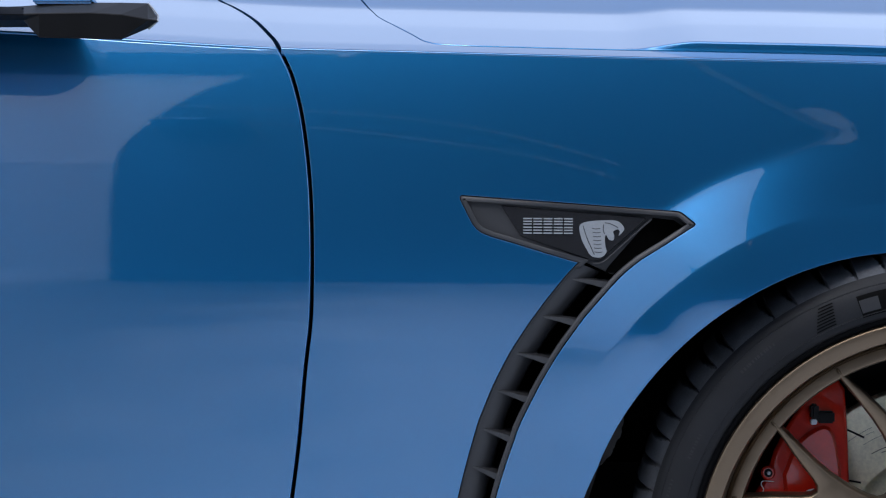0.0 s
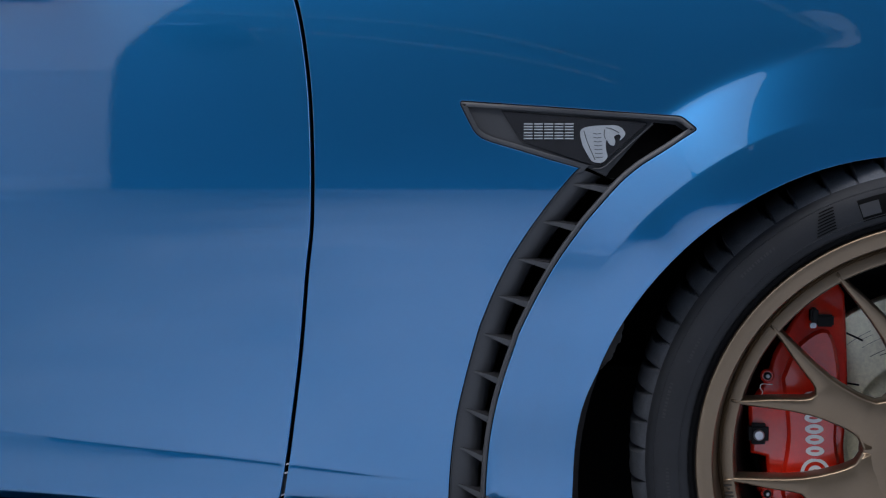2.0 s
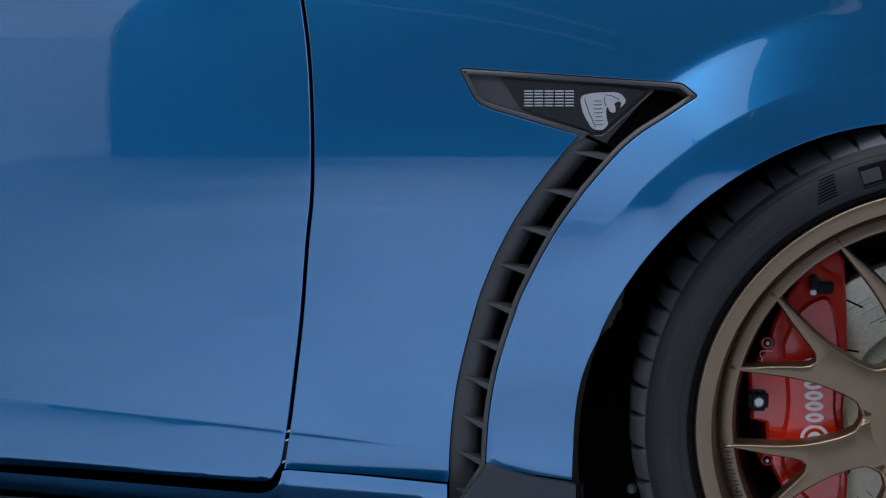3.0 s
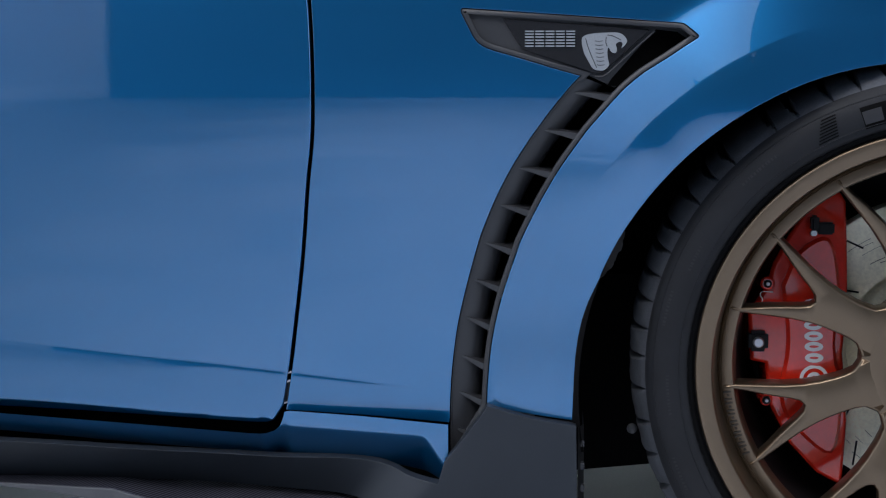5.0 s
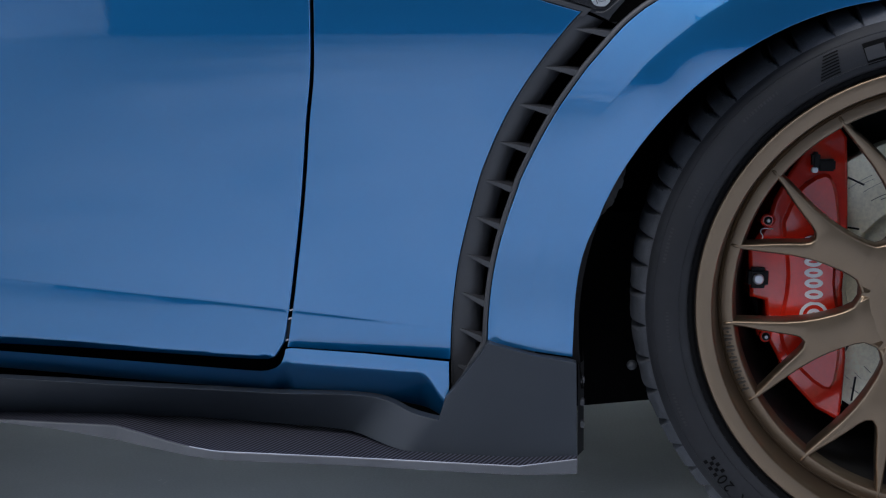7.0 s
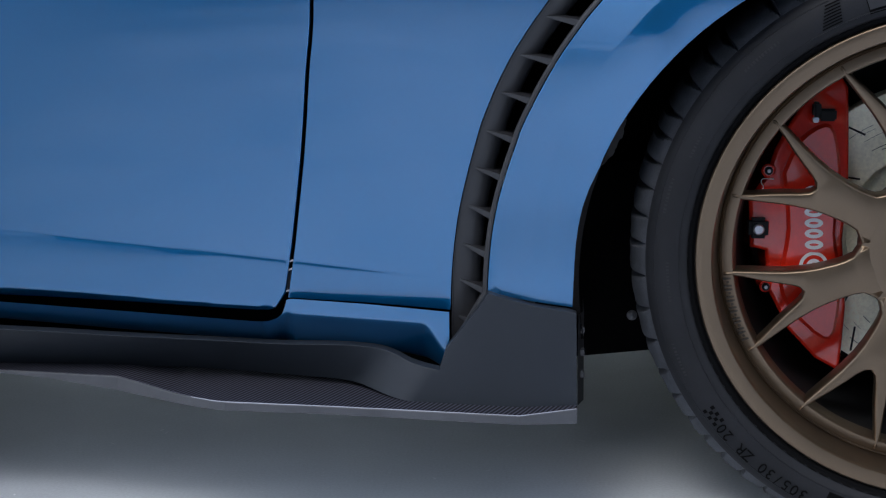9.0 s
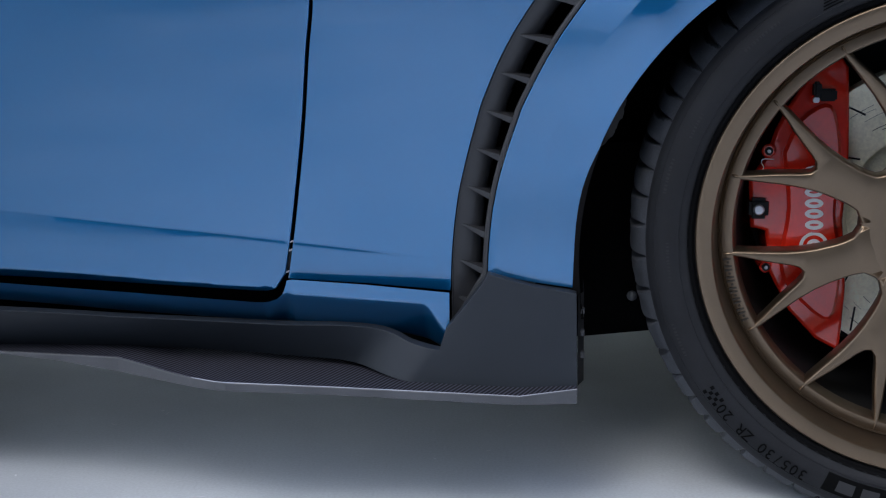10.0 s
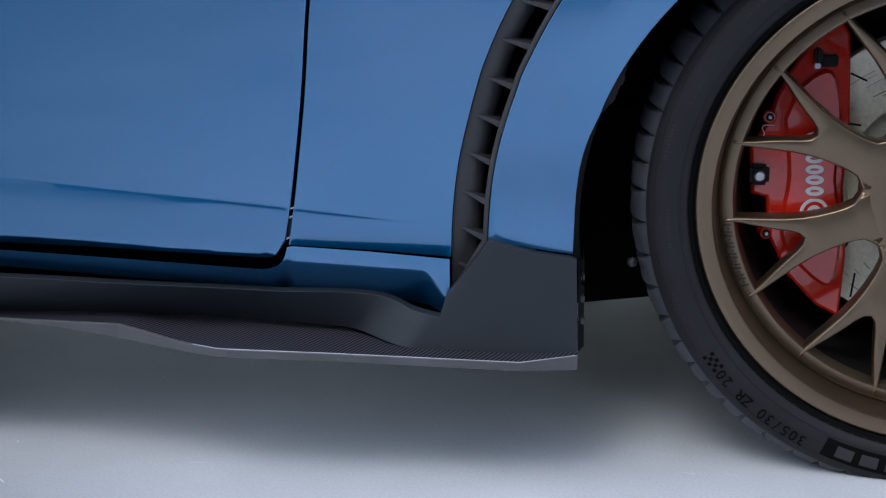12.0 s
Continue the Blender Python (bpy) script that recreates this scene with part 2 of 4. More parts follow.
def tube(bm, pts, r, steps=8):
    rings = []
    for i, p in enumerate(pts):
        p = Vector(p)
        d = (Vector(pts[min(i + 1, len(pts) - 1)]) - Vector(pts[max(i - 1, 0)])).normalized()
        u = d.orthogonal().normalized() if i == 0 else (u - d * u.dot(d)).normalized()
        w = d.cross(u)
        rings.append([bm.verts.new(p + r * (math.cos(2 * math.pi * k / steps) * u + math.sin(2 * math.pi * k / steps) * w)) for k in range(steps)])
    for a, b in zip(rings, rings[1:]):
        for k in range(steps):
            bm.faces.new((a[k], a[(k + 1) % steps], b[(k + 1) % steps], b[k]))
    bm.faces.new(rings[0][::-1])
    bm.faces.new(rings[-1])
    return bm


def strips(name, sections, mat, parent, label="", flip=False, normals_smooth=True):
    """A sheet through rows of points."""
    verts, faces = [v for s in sections for v in s], []
    m = len(sections[0])
    for i in range(len(sections) - 1):
        for j in range(m - 1):
            q = (i * m + j, i * m + j + 1, (i + 1) * m + j + 1, (i + 1) * m + j)
            faces.append(q[::-1] if flip else q)
    return mesh_part(name, verts, faces, mat, parent, label, smooth_faces=normals_smooth)


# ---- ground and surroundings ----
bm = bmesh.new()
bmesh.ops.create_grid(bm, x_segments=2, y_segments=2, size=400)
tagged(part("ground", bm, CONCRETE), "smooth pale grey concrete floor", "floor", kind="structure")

# Unseen walls, placed and shaped for their reflections in the paint.
bm = bmesh.new()
wall = [(-1.98, -0.02)] + curve([(-1.98, 2.0), (-1.94, 2.5), (-1.72, 3.26), (-1.45, 3.75), (-1.0, 4.15), (-0.62, 4.55), (-0.2, 4.75), (0.12, 4.95)], 5) + [(0.85, 4.98), (1.0, 6.7), (9, 6.7), (9, -0.02)]
slab(bm, wall, -7.0, -7.3)
south = tagged(part("wall_south", bm, DARK_WALL, smooth_faces=False), "dark clad wall facing the parked car", "wall", kind="structure")
for line in ([(-1.82, 3.17), (-1.08, 3.08), (-0.49, 2.9), (0.15, 2.5), (0.6, 2.1)], [(-1.84, 2.9), (-1.07, 2.77), (-0.43, 2.51), (0.2, 2.17), (0.6, 1.85)],
             [(1.16, 4.3), (1.27, 4.06), (1.53, 3.63), (1.78, 3.19), (2.05, 2.75)], [(1.22, 4.3), (1.33, 4.06), (1.59, 3.63), (1.84, 3.19), (2.11, 2.75)]):
    bm = bmesh.new()
    tube(bm, [(x, -6.97, z) for x, z in curve(line, 5)], 0.009, 6)
    part("cable", bm, CABLE, south, "thin pale cable")
# Pale shape added to make the light patch mirrored in the fender.
bm = bmesh.new()
slab(bm, [(1.80, 3.34), (1.95, 3.42), (2.06, 3.36), (2.12, 3.1), (2.08, 2.9), (1.93, 3.1)], -6.95, -7.0)
part("reflection_shape", bm, CABLE, south, "small pale shape added for its reflection", smooth_faces=False)
# The white wing and topmost block are added to pale the flare's reflection.
for name, mat, x0, x1, y0, z0, z1, label in (("wall_west", GREY_WALL, -4.3, -1.5, -12.0, -0.02, 3.0, "grey plinth of a rendered facade"),
                                             ("wall_west_upper", WHITE_WALL, -4.3, -1.5, -12.02, 3.0, 5.88, "white rendered facade above a plinth"),
                                             ("wall_west_roof", DARK_WALL, -3.5, -1.5, -11.6, 5.88, 6.45, "dark fascia above a white facade"),
                                             ("wall_west_wing", WHITE_WALL, -18.0, -3.51, -12.03, -0.02, 9.0, "white rendered side wing"),
                                             ("wall_west_added", WHITE_WALL, -3.5, 2.5, -12.04, 6.3, 14.0, "white wall added out of view for reflections")):
    bm = bmesh.new()
    block(bm, (x0, -12.4, z0), (x1, y0, z1))
    tagged(part(name, bm, mat, smooth_faces=False), label, "wall", kind="structure")

rng = random.Random(21)
floor = bpy.data.objects["ground"]
for _ in range(26):
    x, y, a, n = rng.uniform(-0.65, 0.45), rng.uniform(-0.06, 0.42), rng.uniform(0, 3.1), rng.uniform(0.003, 0.012)
    w = rng.uniform(0.0006, 0.0018)
    bm = bmesh.new()
    c, d = Vector((math.cos(a), math.sin(a), 0)), Vector((-math.sin(a), math.cos(a), 0))
    ring_pts = [c * (n * q) + d * (w * (1 - abs(q) ** 2) * side_) for side_, span in ((1, (-1, -0.4, 0.2, 1)), (-1, (0.7, 0.1, -0.6))) for q in span]
    bm.faces.new([bm.verts.new((x + p.x, y + p.y, 0.0006)) for p in ring_pts])
    bmesh.ops.recalc_face_normals(bm, faces=bm.faces[:])
    part("scuff", bm, SCUFF, floor, "pale scuff mark", smooth_faces=False)

# ---- the car ----
AX, AZ, AR = 0.443, 0.312, 0.374   # wheel arch
def smooth(a, b, v):
    t = min(max((v - a) / (b - a), 0.0), 1.0)
    return t * t * (3 - 2 * t)
def crease_z(x):
    return 0.3088 - 0.113 * (x + 0.1) if x < -0.1 else 0.3088
def side(x, z):
    """Depth of the car's painted flank at a place along it and a height."""
    zz = max(z, 0.57)
    y = -0.0437 * (zz - 0.65) + 0.3665 * (zz - 0.65) ** 2
    if z < 0.57:
        y += 0.095 * (0.57 - z)
    y += 0.14 * smooth(0.1, 0.6, x) * max(z - 0.72, 0.0) ** 2
    # the lower door kicks out again under the crease, which fades forward
    fade = 1 - smooth(-0.22, -0.06, x)
    dz = crease_z(x) - z
    w = 0.030 - 0.0255 * smooth(-0.48, -0.34, x)
    f = 1 - (1 - min(max(dz / w, 0.0), 1.0)) ** 2
    y -= fade * (w * (0.052 + 0.083 * smooth(-0.44, -0.34, x)) * f + 0.07 * max(dz, 0.0))
    y -= 0.04 * min(x + 0.05, 0.0) ** 2
    y -= 0.010 * smooth(-0.05, -0.02, x) * (1 - smooth(0.28, 0.42, z))
    # flare round the wheel: a straight ramp up to a crease, then a softly rounded lip
    d = math.hypot(x - AX, z - AZ) - AR
    if d < 0.2:
        ang = math.degrees(math.atan2(z - AZ, AX - x))
        ramp = (0.05 + 0.28 * smooth(21, 44, ang)) * (1 - 0.95 * smooth(57, 88, ang))
        lip_slope, edge_slope = 0.10 + 0.09 * smooth(25, 34, ang) - 0.07 * smooth(54, 68, ang), 0.03 * smooth(50, 66, ang) - 0.03
        e = 0.0545
        start = 0.146 - 0.004 * smooth(46, 56, ang)
        full = 0.1 + 0.018 * smooth(46, 56, ang)
        q = min(max(start - max(d, e), 0.0) / (start - full), 1.0)
        y -= ramp * ((start - full) * (q ** 3 - q ** 4 / 2) + max(full - max(d, e), 0.0))
        q = max(e - d, 0.0)
        y -= lip_slope * q - (lip_slope - edge_slope) * q * q / (2 * e)
    return y


car = tagged(new("car"), "metallic blue sports coupe parked on the concrete floor, front flank", "car")


SHOULDER = curve([(-2.6, 0.985), (-1.2, 0.957), (-0.6089, 0.9329), (-0.4276, 0.9221), (-0.2711, 0.9137), (-0.1405, 0.9105), (-0.0116, 0.907), (0.1162, 0.9037), (0.2429, 0.9011), (0.4109, 0.8972), (0.7, 0.885), (1.15, 0.84)], 6)
DOOR_GAP = curve([(-0.2744, 0.9145), (-0.2674, 0.9023), (-0.2569, 0.8791), (-0.246, 0.8397), (-0.2385, 0.7941), (-0.2338, 0.749), (-0.2315, 0.6977), (-0.2312, 0.6465), (-0.2328, 0.6), (-0.2388, 0.5485), (-0.2471, 0.46), (-0.2604, 0.3593), (-0.2666, 0.3191), (-0.2712, 0.289)], 6)
VENT_L = curve([(0.0676, 0.6708), (0.0562, 0.6589), (0.0351, 0.6327), (0.0202, 0.6124), (0.0095, 0.5970), (-0.0093, 0.5666), (-0.0258, 0.5335), (-0.0379, 0.5039), (-0.0444, 0.4859), (-0.0562, 0.443), (-0.0658, 0.4030), (-0.0711, 0.3742), (-0.0757, 0.3357), (-0.0780, 0.3), (-0.0788, 0.2674), (-0.0789, 0.2260)], 5)
VENT_R = curve([(0.1377, 0.6742), (0.1139, 0.6538), (0.0809, 0.6161), (0.0693, 0.6010), (0.0477, 0.5698), (0.0315, 0.5422), (0.0190, 0.5183), (0.0038, 0.4863), (-0.0018, 0.4700), (-0.0134, 0.4352), (-0.0222, 0.4036), (-0.0282, 0.3740), (-0.0318, 0.3475), (-0.0344, 0.3149), (-0.0352, 0.2918)], 5)
BADGE = [(0.0347, 0.6801), (-0.0017, 0.6910), (-0.0294, 0.6990), (-0.0400, 0.7032), (-0.0462, 0.7075), (-0.0508, 0.7130), (-0.0571, 0.7251), (-0.0652, 0.7413), (-0.0655, 0.7443), (-0.0632, 0.7462), (0.0505, 0.7385), (0.1128, 0.7340), (0.1775, 0.7292), (0.1808, 0.7285), (0.1842, 0.7263), (0.1962, 0.7160), (0.1970, 0.7142), (0.1962, 0.7120), (0.1814, 0.7025), (0.1656, 0.6918)]


def line_at(line, x):
    for (x0, z0), (x1, z1) in zip(line, line[1:]):
        if x0 <= x <= x1:
            return z0 + (z1 - z0) * (x - x0) / max(x1 - x0, 1e-9)
    return line[0][1] if x < line[0][0] else line[-1][1]


def shoulder(x):
    return line_at(SHOULDER, x)


def shift(line, dx):
    return [(x + dx, z) for x, z in line]


# front fender
arch = [(AX - AR * math.cos(radians(a)), AZ + AR * math.sin(radians(a))) for a in range(-5, 186, 3)]
outline = ([(-0.2705, 0.2835), (-0.1771, 0.2777), (-0.0795, 0.2688)] + [p for p in reversed(VENT_L) if p[1] > 0.272] + BADGE + VENT_R
           + [(0.0186, 0.2825), (0.0667, 0.2763)] + arch[1:-1] + [(0.83, 0.2), (1.15, 0.22)] + [(x, z - 0.0012) for x, z in reversed(SHOULDER) if -0.268 < x < 1.14]
           + [p for p in shift(DOOR_GAP, 0.0020)][1:-1])
crease_points = [(x, crease_z(x) + o) for o in (-0.034, -0.028, -0.023, -0.019, -0.016, -0.012, -0.009, -0.0015, -0.0007, 0.0007, -0.006, -0.003, 0.0, 0.003, 0.006, 0.009, 0.012, 0.016) for x in np.arange(-0.9, -0.05, 0.006)]


def by_crease(x, z):
    return -0.9 < x < -0.05 and -0.037 < z - crease_z(x) < 0.018


ring_points = [(AX - (AR + d) * math.cos(radians(a)), AZ + (AR + d) * math.sin(radians(a)))
               for d in (0.008, 0.016, 0.024, 0.032, 0.040, 0.046, 0.050, 0.053, 0.056, 0.059, 0.062, 0.066, 0.072, 0.080, 0.090, 0.098, 0.106, 0.112, 0.118, 0.124, 0.130, 0.136, 0.142, 0.150) for a in np.arange(0, 180, 0.9)]
panel("fender", outline, side, PAINT, car, round_edge=0.0005, extra=ring_points + crease_points, keep=lambda x, z: math.hypot(x - AX, z - AZ) < AR + 0.156 or by_crease(x, z))

# door
outline = ([(-1.3, 0.310), (-0.6105, 0.2826), (-0.5094, 0.2780), (-0.4087, 0.2730), (-0.3086, 0.2672), (-0.2945, 0.2676), (-0.2850, 0.2712), (-0.2800, 0.2785)]
           + [p for p in reversed(shift(DOOR_GAP, -0.0022))] + [(x, z - 0.0012) for x, z in reversed(SHOULDER) if -1.3 < x < -0.28])


def hem(x):
    return 0.2665 - 0.0515 * (x + 0.3086)


def door_depth(x, z):
    # the lower edge rolls under
    low = hem(x)
    u = max(low + 0.0065 + 0.009 * smooth(-0.3, -0.6, x) - z, 0.0)
    return side(x, z) + 1.7 * (u * u / 0.006 if u < 0.003 else u - 0.0015)


hem_points = [(x, hem(x) + o) for o in (0.001, 0.002, 0.004, 0.006, 0.008, 0.010, 0.012, 0.014, 0.017) for x in np.arange(-0.9, -0.285, 0.005)]
panel("door", outline, door_depth, PAINT, car, extra=crease_points + hem_points, keep=lambda x, z: by_crease(x, z) or (-0.9 < x and z < hem(x) + 0.02))


# surfaces above the shoulder: flank top, then the bonnet's rise
# the line from the shoulder inward and up: distance in, height above the shoulder
RISE = [(0.0, 0.001), (0.003, 0.0022), (0.03, 0.0132), (0.15, 0.056), (0.288, 0.1025), (0.30, 0.108), (0.36, 0.140), (0.40, 0.156), (0.5, 0.178), (0.93, 0.205)]
HOOD_GAP = curve([(-0.25, 0.40), (-0.205, 0.30), (-0.182, 0.22), (-0.156, 0.155), (-0.129, 0.095), (-0.108, 0.05), (-0.077, 0.034), (0.02, 0.032), (0.3, 0.031), (1.14, 0.03)], 6)


def rise_at(d):
    if d > 0.006:
        # soft bends between the straight runs
        return (0.25 * rise_line(d - 0.005) + 0.5 * rise_line(d) + 0.25 * rise_line(d + 0.005))
    return rise_line(d)


def rise_line(d):
    for (d0, h0), (d1, h1) in zip(RISE, RISE[1:]):
        if d0 <= d <= d1:
            return h0 + (h1 - h0) * (d - d0) / (d1 - d0)
    return RISE[-1][1]


def lip(x, d):
    """Bonnet edge: a steeper facet that grows forward."""
    k = smooth(0.125, 0.21, x)
    u = smooth(0.2, 0.25, d)
    return rise_at(d + 0.019 * k * u) - rise_at(d) + (0.0105 - 0.0065 * u) * k


def gap_in(x):
    return line_at(HOOD_GAP, x)


def top_panel(name, outline, parent, extra=None, step=0.02):
    """A sheet over the shoulder, cut to an outline of (place along the car, distance in from the shoulder)."""
    if area(outline) < 0:
        outline = outline[::-1]
    loop = resample(outline, 0.008)
    n = len(loop)
    pts = [Vector(p) for p in loop]
    xs = [p[0] for p in loop]
    rim = offset(loop, 0.0006)
    inner = offset(loop, 0.006)
    for i in range(int((max(xs) - min(xs)) / step) + 1):
        x = min(xs) + (i + 0.5) * step
        for d in [0.0055, 0.009, 0.016, 0.024, 0.031, 0.0345, 0.036, 0.038, 0.04, 0.043, 0.05, 0.065] + [0.08 + 0.02 * k for k in range(10)] + [0.282, 0.289, 0.294, 0.3, 0.31, 0.33, 0.338, 0.344, 0.35, 0.356, 0.362, 0.37, 0.39, 0.41, 0.45, 0.5, 0.6, 0.7, 0.8]:
            if inside(x, d, rim if d < 0.02 else inner):
                pts.append(Vector((x, d)))
    made, _, tris, _, _, _ = delaunay_2d_cdt(pts, [(i, (i + 1) % n) for i in range(n)], [], 0, 1e-6)

    def lift(x, d):
        z = shoulder(x)
        return (x, side(x, z) - 0.0006 + d, z + rise_at(d) + (extra(x, d) if extra else 0.0))
    faces = []
    for f in tris:
        c = sum((made[i] for i in f), Vector((0, 0))) / 3
        if inside(c.x, c.y, loop):
            a, b, e = (made[i] for i in f)
            faces.append(tuple(f) if (b - a).cross(e - a) > 0 else tuple(reversed(f)))
    co = [lift(v.x, v.y) for v in made]

    def up(x, d):
        e = 0.0006 if d < 0.006 else 0.004
        a = Vector(lift(x + e, d)) - Vector(lift(x - e, d))
        b = Vector(lift(x, d + e)) - Vector(lift(x, max(d - e, 0.0)))
        return tuple(a.cross(b).normalized())
    ob = mesh_part(name, co, faces, PAINT, parent, normals=[up(v.x, v.y) for v in made])
    low = [(x, y + 0.007, z - 0.009) for x, y, z in (lift(*p) for p in loop)]
    mesh_part(name + "_flange", [lift(*p) for p in loop] + low, [(i, n + i, n + (i + 1) % n, (i + 1) % n) for i in range(n)], PAINT, ob, smooth_faces=False)
    return ob


DOOR_TOP_GAP = curve([(-0.2744, 0.0), (-0.290, 0.048), (-0.334, 0.163), (-0.379, 0.256), (-0.417, 0.314), (-0.45, 0.36)], 5)
hood_edge = [(x, d) for x, d in HOOD_GAP]
fender_top = top_panel("fender_top", [(-0.2744 + 0.0025, 0.0016)] + [(x, 0.0016) for x in np.arange(-0.25, 1.14, 0.05)] + [(1.14, 0.0016)] + [(x, d - 0.0035) for x, d in reversed(hood_edge)] + [(-0.30, 0.42), (-0.475, 0.42)] + [(x + 0.003, d) for x, d in reversed(DOOR_TOP_GAP)][:-1], car)
hood = top_panel("hood", [(x, d + 0.0075) for x, d in hood_edge] + [(1.14, 0.93), (-0.25, 0.93)], car, extra=lip)
rows = []
for x in list(np.arange(-0.245, -0.05, 0.004)) + list(np.arange(-0.05, 1.14, 0.01)):
    z, y, g = shoulder(x), side(x, shoulder(x)) - 0.0006, gap_in(x)
    L = 0.0105 * smooth(0.125, 0.21, x)
    rows.append([(x, y + g + d, z + rise_at(g + d) + h * L + q) for d, h, q in ((0.0045, 0, -0.012), (0.0035, 0, -0.0015), (0.0036, 0.03, -0.0004), (0.0040, 0.10, 0), (0.0044, 0.4, 0), (0.0048, 0.75, 0), (0.0052, 0.93, 0), (0.0062, 1.0, 0), (0.0077, 1.0, 0))])
strips("hood_edge", rows, PAINT, hood, flip=True)
door_top = top_panel("door_top", [(-1.3, 0.0016)] + [(x, 0.0016) for x in np.arange(-1.25, -0.28, 0.05)] + [(x - 0.003, max(d, 0.0016)) for x, d in DOOR_TOP_GAP if d < 0.31] + [(-1.3, 0.31)], car)
# the rounded edge where flank turns into the top
for x0, x1, parent in ((-0.2715, 1.139, fender_top), (-1.299, -0.2775, door_top)):
    n = int((x1 - x0) / 0.012)
    rows = []
    for i in range(n + 1):
        x = x0 + (x1 - x0) * i / n
        z = shoulder(x)
        y = side(x, z) - 0.0006
        rows.append([(x, y + d, z + h) for d, h in ((0.0020, -0.0060), (0.0001, -0.0010), (0.0, -0.0003), (0.0002, 0.0003), (0.0006, 0.0008), (0.0012, 0.0012), (0.0024, 0.0017))])
    strips("shoulder_edge", rows, PAINT, parent, flip=True)
bm = bmesh.new()
block(bm, (-2.6, 0.25, 0.93), (-0.25, 1.76, 0.98))
part("cowl", bm, GLOSS, car, "black cowl behind the bonnet")
# near-black sheets under the shut lines, painted in place of shade
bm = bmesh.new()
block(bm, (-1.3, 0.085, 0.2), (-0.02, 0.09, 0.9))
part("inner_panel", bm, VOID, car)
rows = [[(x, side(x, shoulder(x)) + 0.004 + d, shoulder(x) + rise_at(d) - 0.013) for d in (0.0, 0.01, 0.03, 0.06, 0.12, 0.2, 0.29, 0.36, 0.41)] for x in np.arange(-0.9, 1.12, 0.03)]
strips("gap_shade", rows, VOID, car, flip=True)


# sill under the door
def sill_top(x):
    rear = 0.2558 - 0.0640 * (x + 0.3094)
    front = 0.2832 - 0.0640 * (x + 0.2669)
    k = smooth(-0.300, -0.268, x)
    return rear * (1 - k) + front * k


def sill_depth(x, z):
    d = max(sill_top(x) - z, -0.004)
    k = smooth(-0.305, -0.262, x)
    band = 0.0120 + 0.034 * smooth(-0.112, -0.080, x)
    e = max(d - band, 0.0)
    return (0.012 + (0.95 - 0.88 * k) * d + (1 - k) * 6.5 * max(d - 0.003, 0) ** 2 + k * 0.70 * e * e / (e + 0.007)
            + 0.008 * (min(x, 0) / 0.6) ** 2 - 0.004 * k)


SILL_LOW = curve([(-1.3, 0.302), (-0.6196, 0.2571), (-0.483, 0.2463), (-0.3471, 0.2383), (-0.2795, 0.2354), (-0.2121, 0.2311), (-0.1784, 0.2293), (-0.1449, 0.2240), (-0.1114, 0.2160), (-0.0893, 0.2088)], 4)
SKIRT_TOP = curve([(-1.3, 0.270), (-0.6143, 0.2440), (-0.4787, 0.2375), (-0.3439, 0.2322), (-0.2768, 0.2292), (-0.2099, 0.2290), (-0.1700, 0.2262), (-0.1435, 0.2200), (-0.1236, 0.2125), (-0.0904, 0.2060)], 4)
SILL_EDGE = [(-1.3, 0.3205), (-0.6118, 0.2758), (-0.4769, 0.2675), (-0.3762, 0.2608), (-0.3094, 0.2562), (-0.2915, 0.2562), (-0.2825, 0.2588), (-0.2757, 0.2650), (-0.2715, 0.2740), (-0.2695, 0.2815), (-0.1771, 0.2759), (-0.0795, 0.2672)]
rows = []
for x in [-1.3 + 0.02 * k for k in range(33)] + [-0.64 + 0.004 * k for k in range(84)] + [-0.304 + 0.0015 * k for k in range(26)] + [-0.2645 + 0.0025 * k for k in range(75)]:
    if x > -0.0795:
        continue
    top, low = line_at(SILL_EDGE, x) + 0.0028 + 0.0030 * smooth(-0.275, -0.262, x), line_at(SILL_LOW, x) - 0.007
    rows.append([(x, sill_depth(x, z), z) for z in (top - 0.0009 + (low - top + 0.0009) * f / 30 for f in range(31))] + [(x, sill_depth(x, low) + 0.02, low)])
strips("sill", rows, PAINT, car, flip=True)


# side skirt
def winglet_depth(x, z):
    return 0.006 - 0.18 * (0.29 - z)


def skirt_depth(x, z):
    top = line_at(SKIRT_TOP, x)
    d = top - z
    # the rear run tucks in towards the blade
    tuck = 0.022 + 0.042 * smooth(-0.13, -0.45, x)
    low = 0.016 + (tuck - 0.034 * smooth(-0.23, -0.08, x)) * d / 0.058
    # the upright winglet grows out of the skirt along a slanting fillet
    k = ((x + 0.112) * 0.0946 - (z - 0.1999) * 0.0669) / 0.1159
    k = smooth(-0.060, 0.012, k)
    return low * (1 - k) + winglet_depth(x, z) * k


outline = ([(x, z + 0.001) for x, z in SKIRT_TOP] + [(-0.0828, 0.2315), (-0.0437, 0.2804), (-0.0345, 0.2945), (0.0185, 0.2806), (0.0675, 0.2735), (0.0692, 0.1585), (0.0292, 0.1600), (-0.0372, 0.1645), (-0.1038, 0.1675), (-0.1438, 0.1730), (-0.1772, 0.1780), (-0.2106, 0.1820), (-0.3113, 0.1860), (-0.4126, 0.1870), (-0.4804, 0.1842), (-0.5485, 0.1830), (-0.6166, 0.1815), (-1.3, 0.187)])
skirt = panel("side_skirt", outline, skirt_depth, SKIRT, car, "dark grey satin side skirt with an upright winglet", step=0.0045, round_edge=0.0007, flange=0.02)
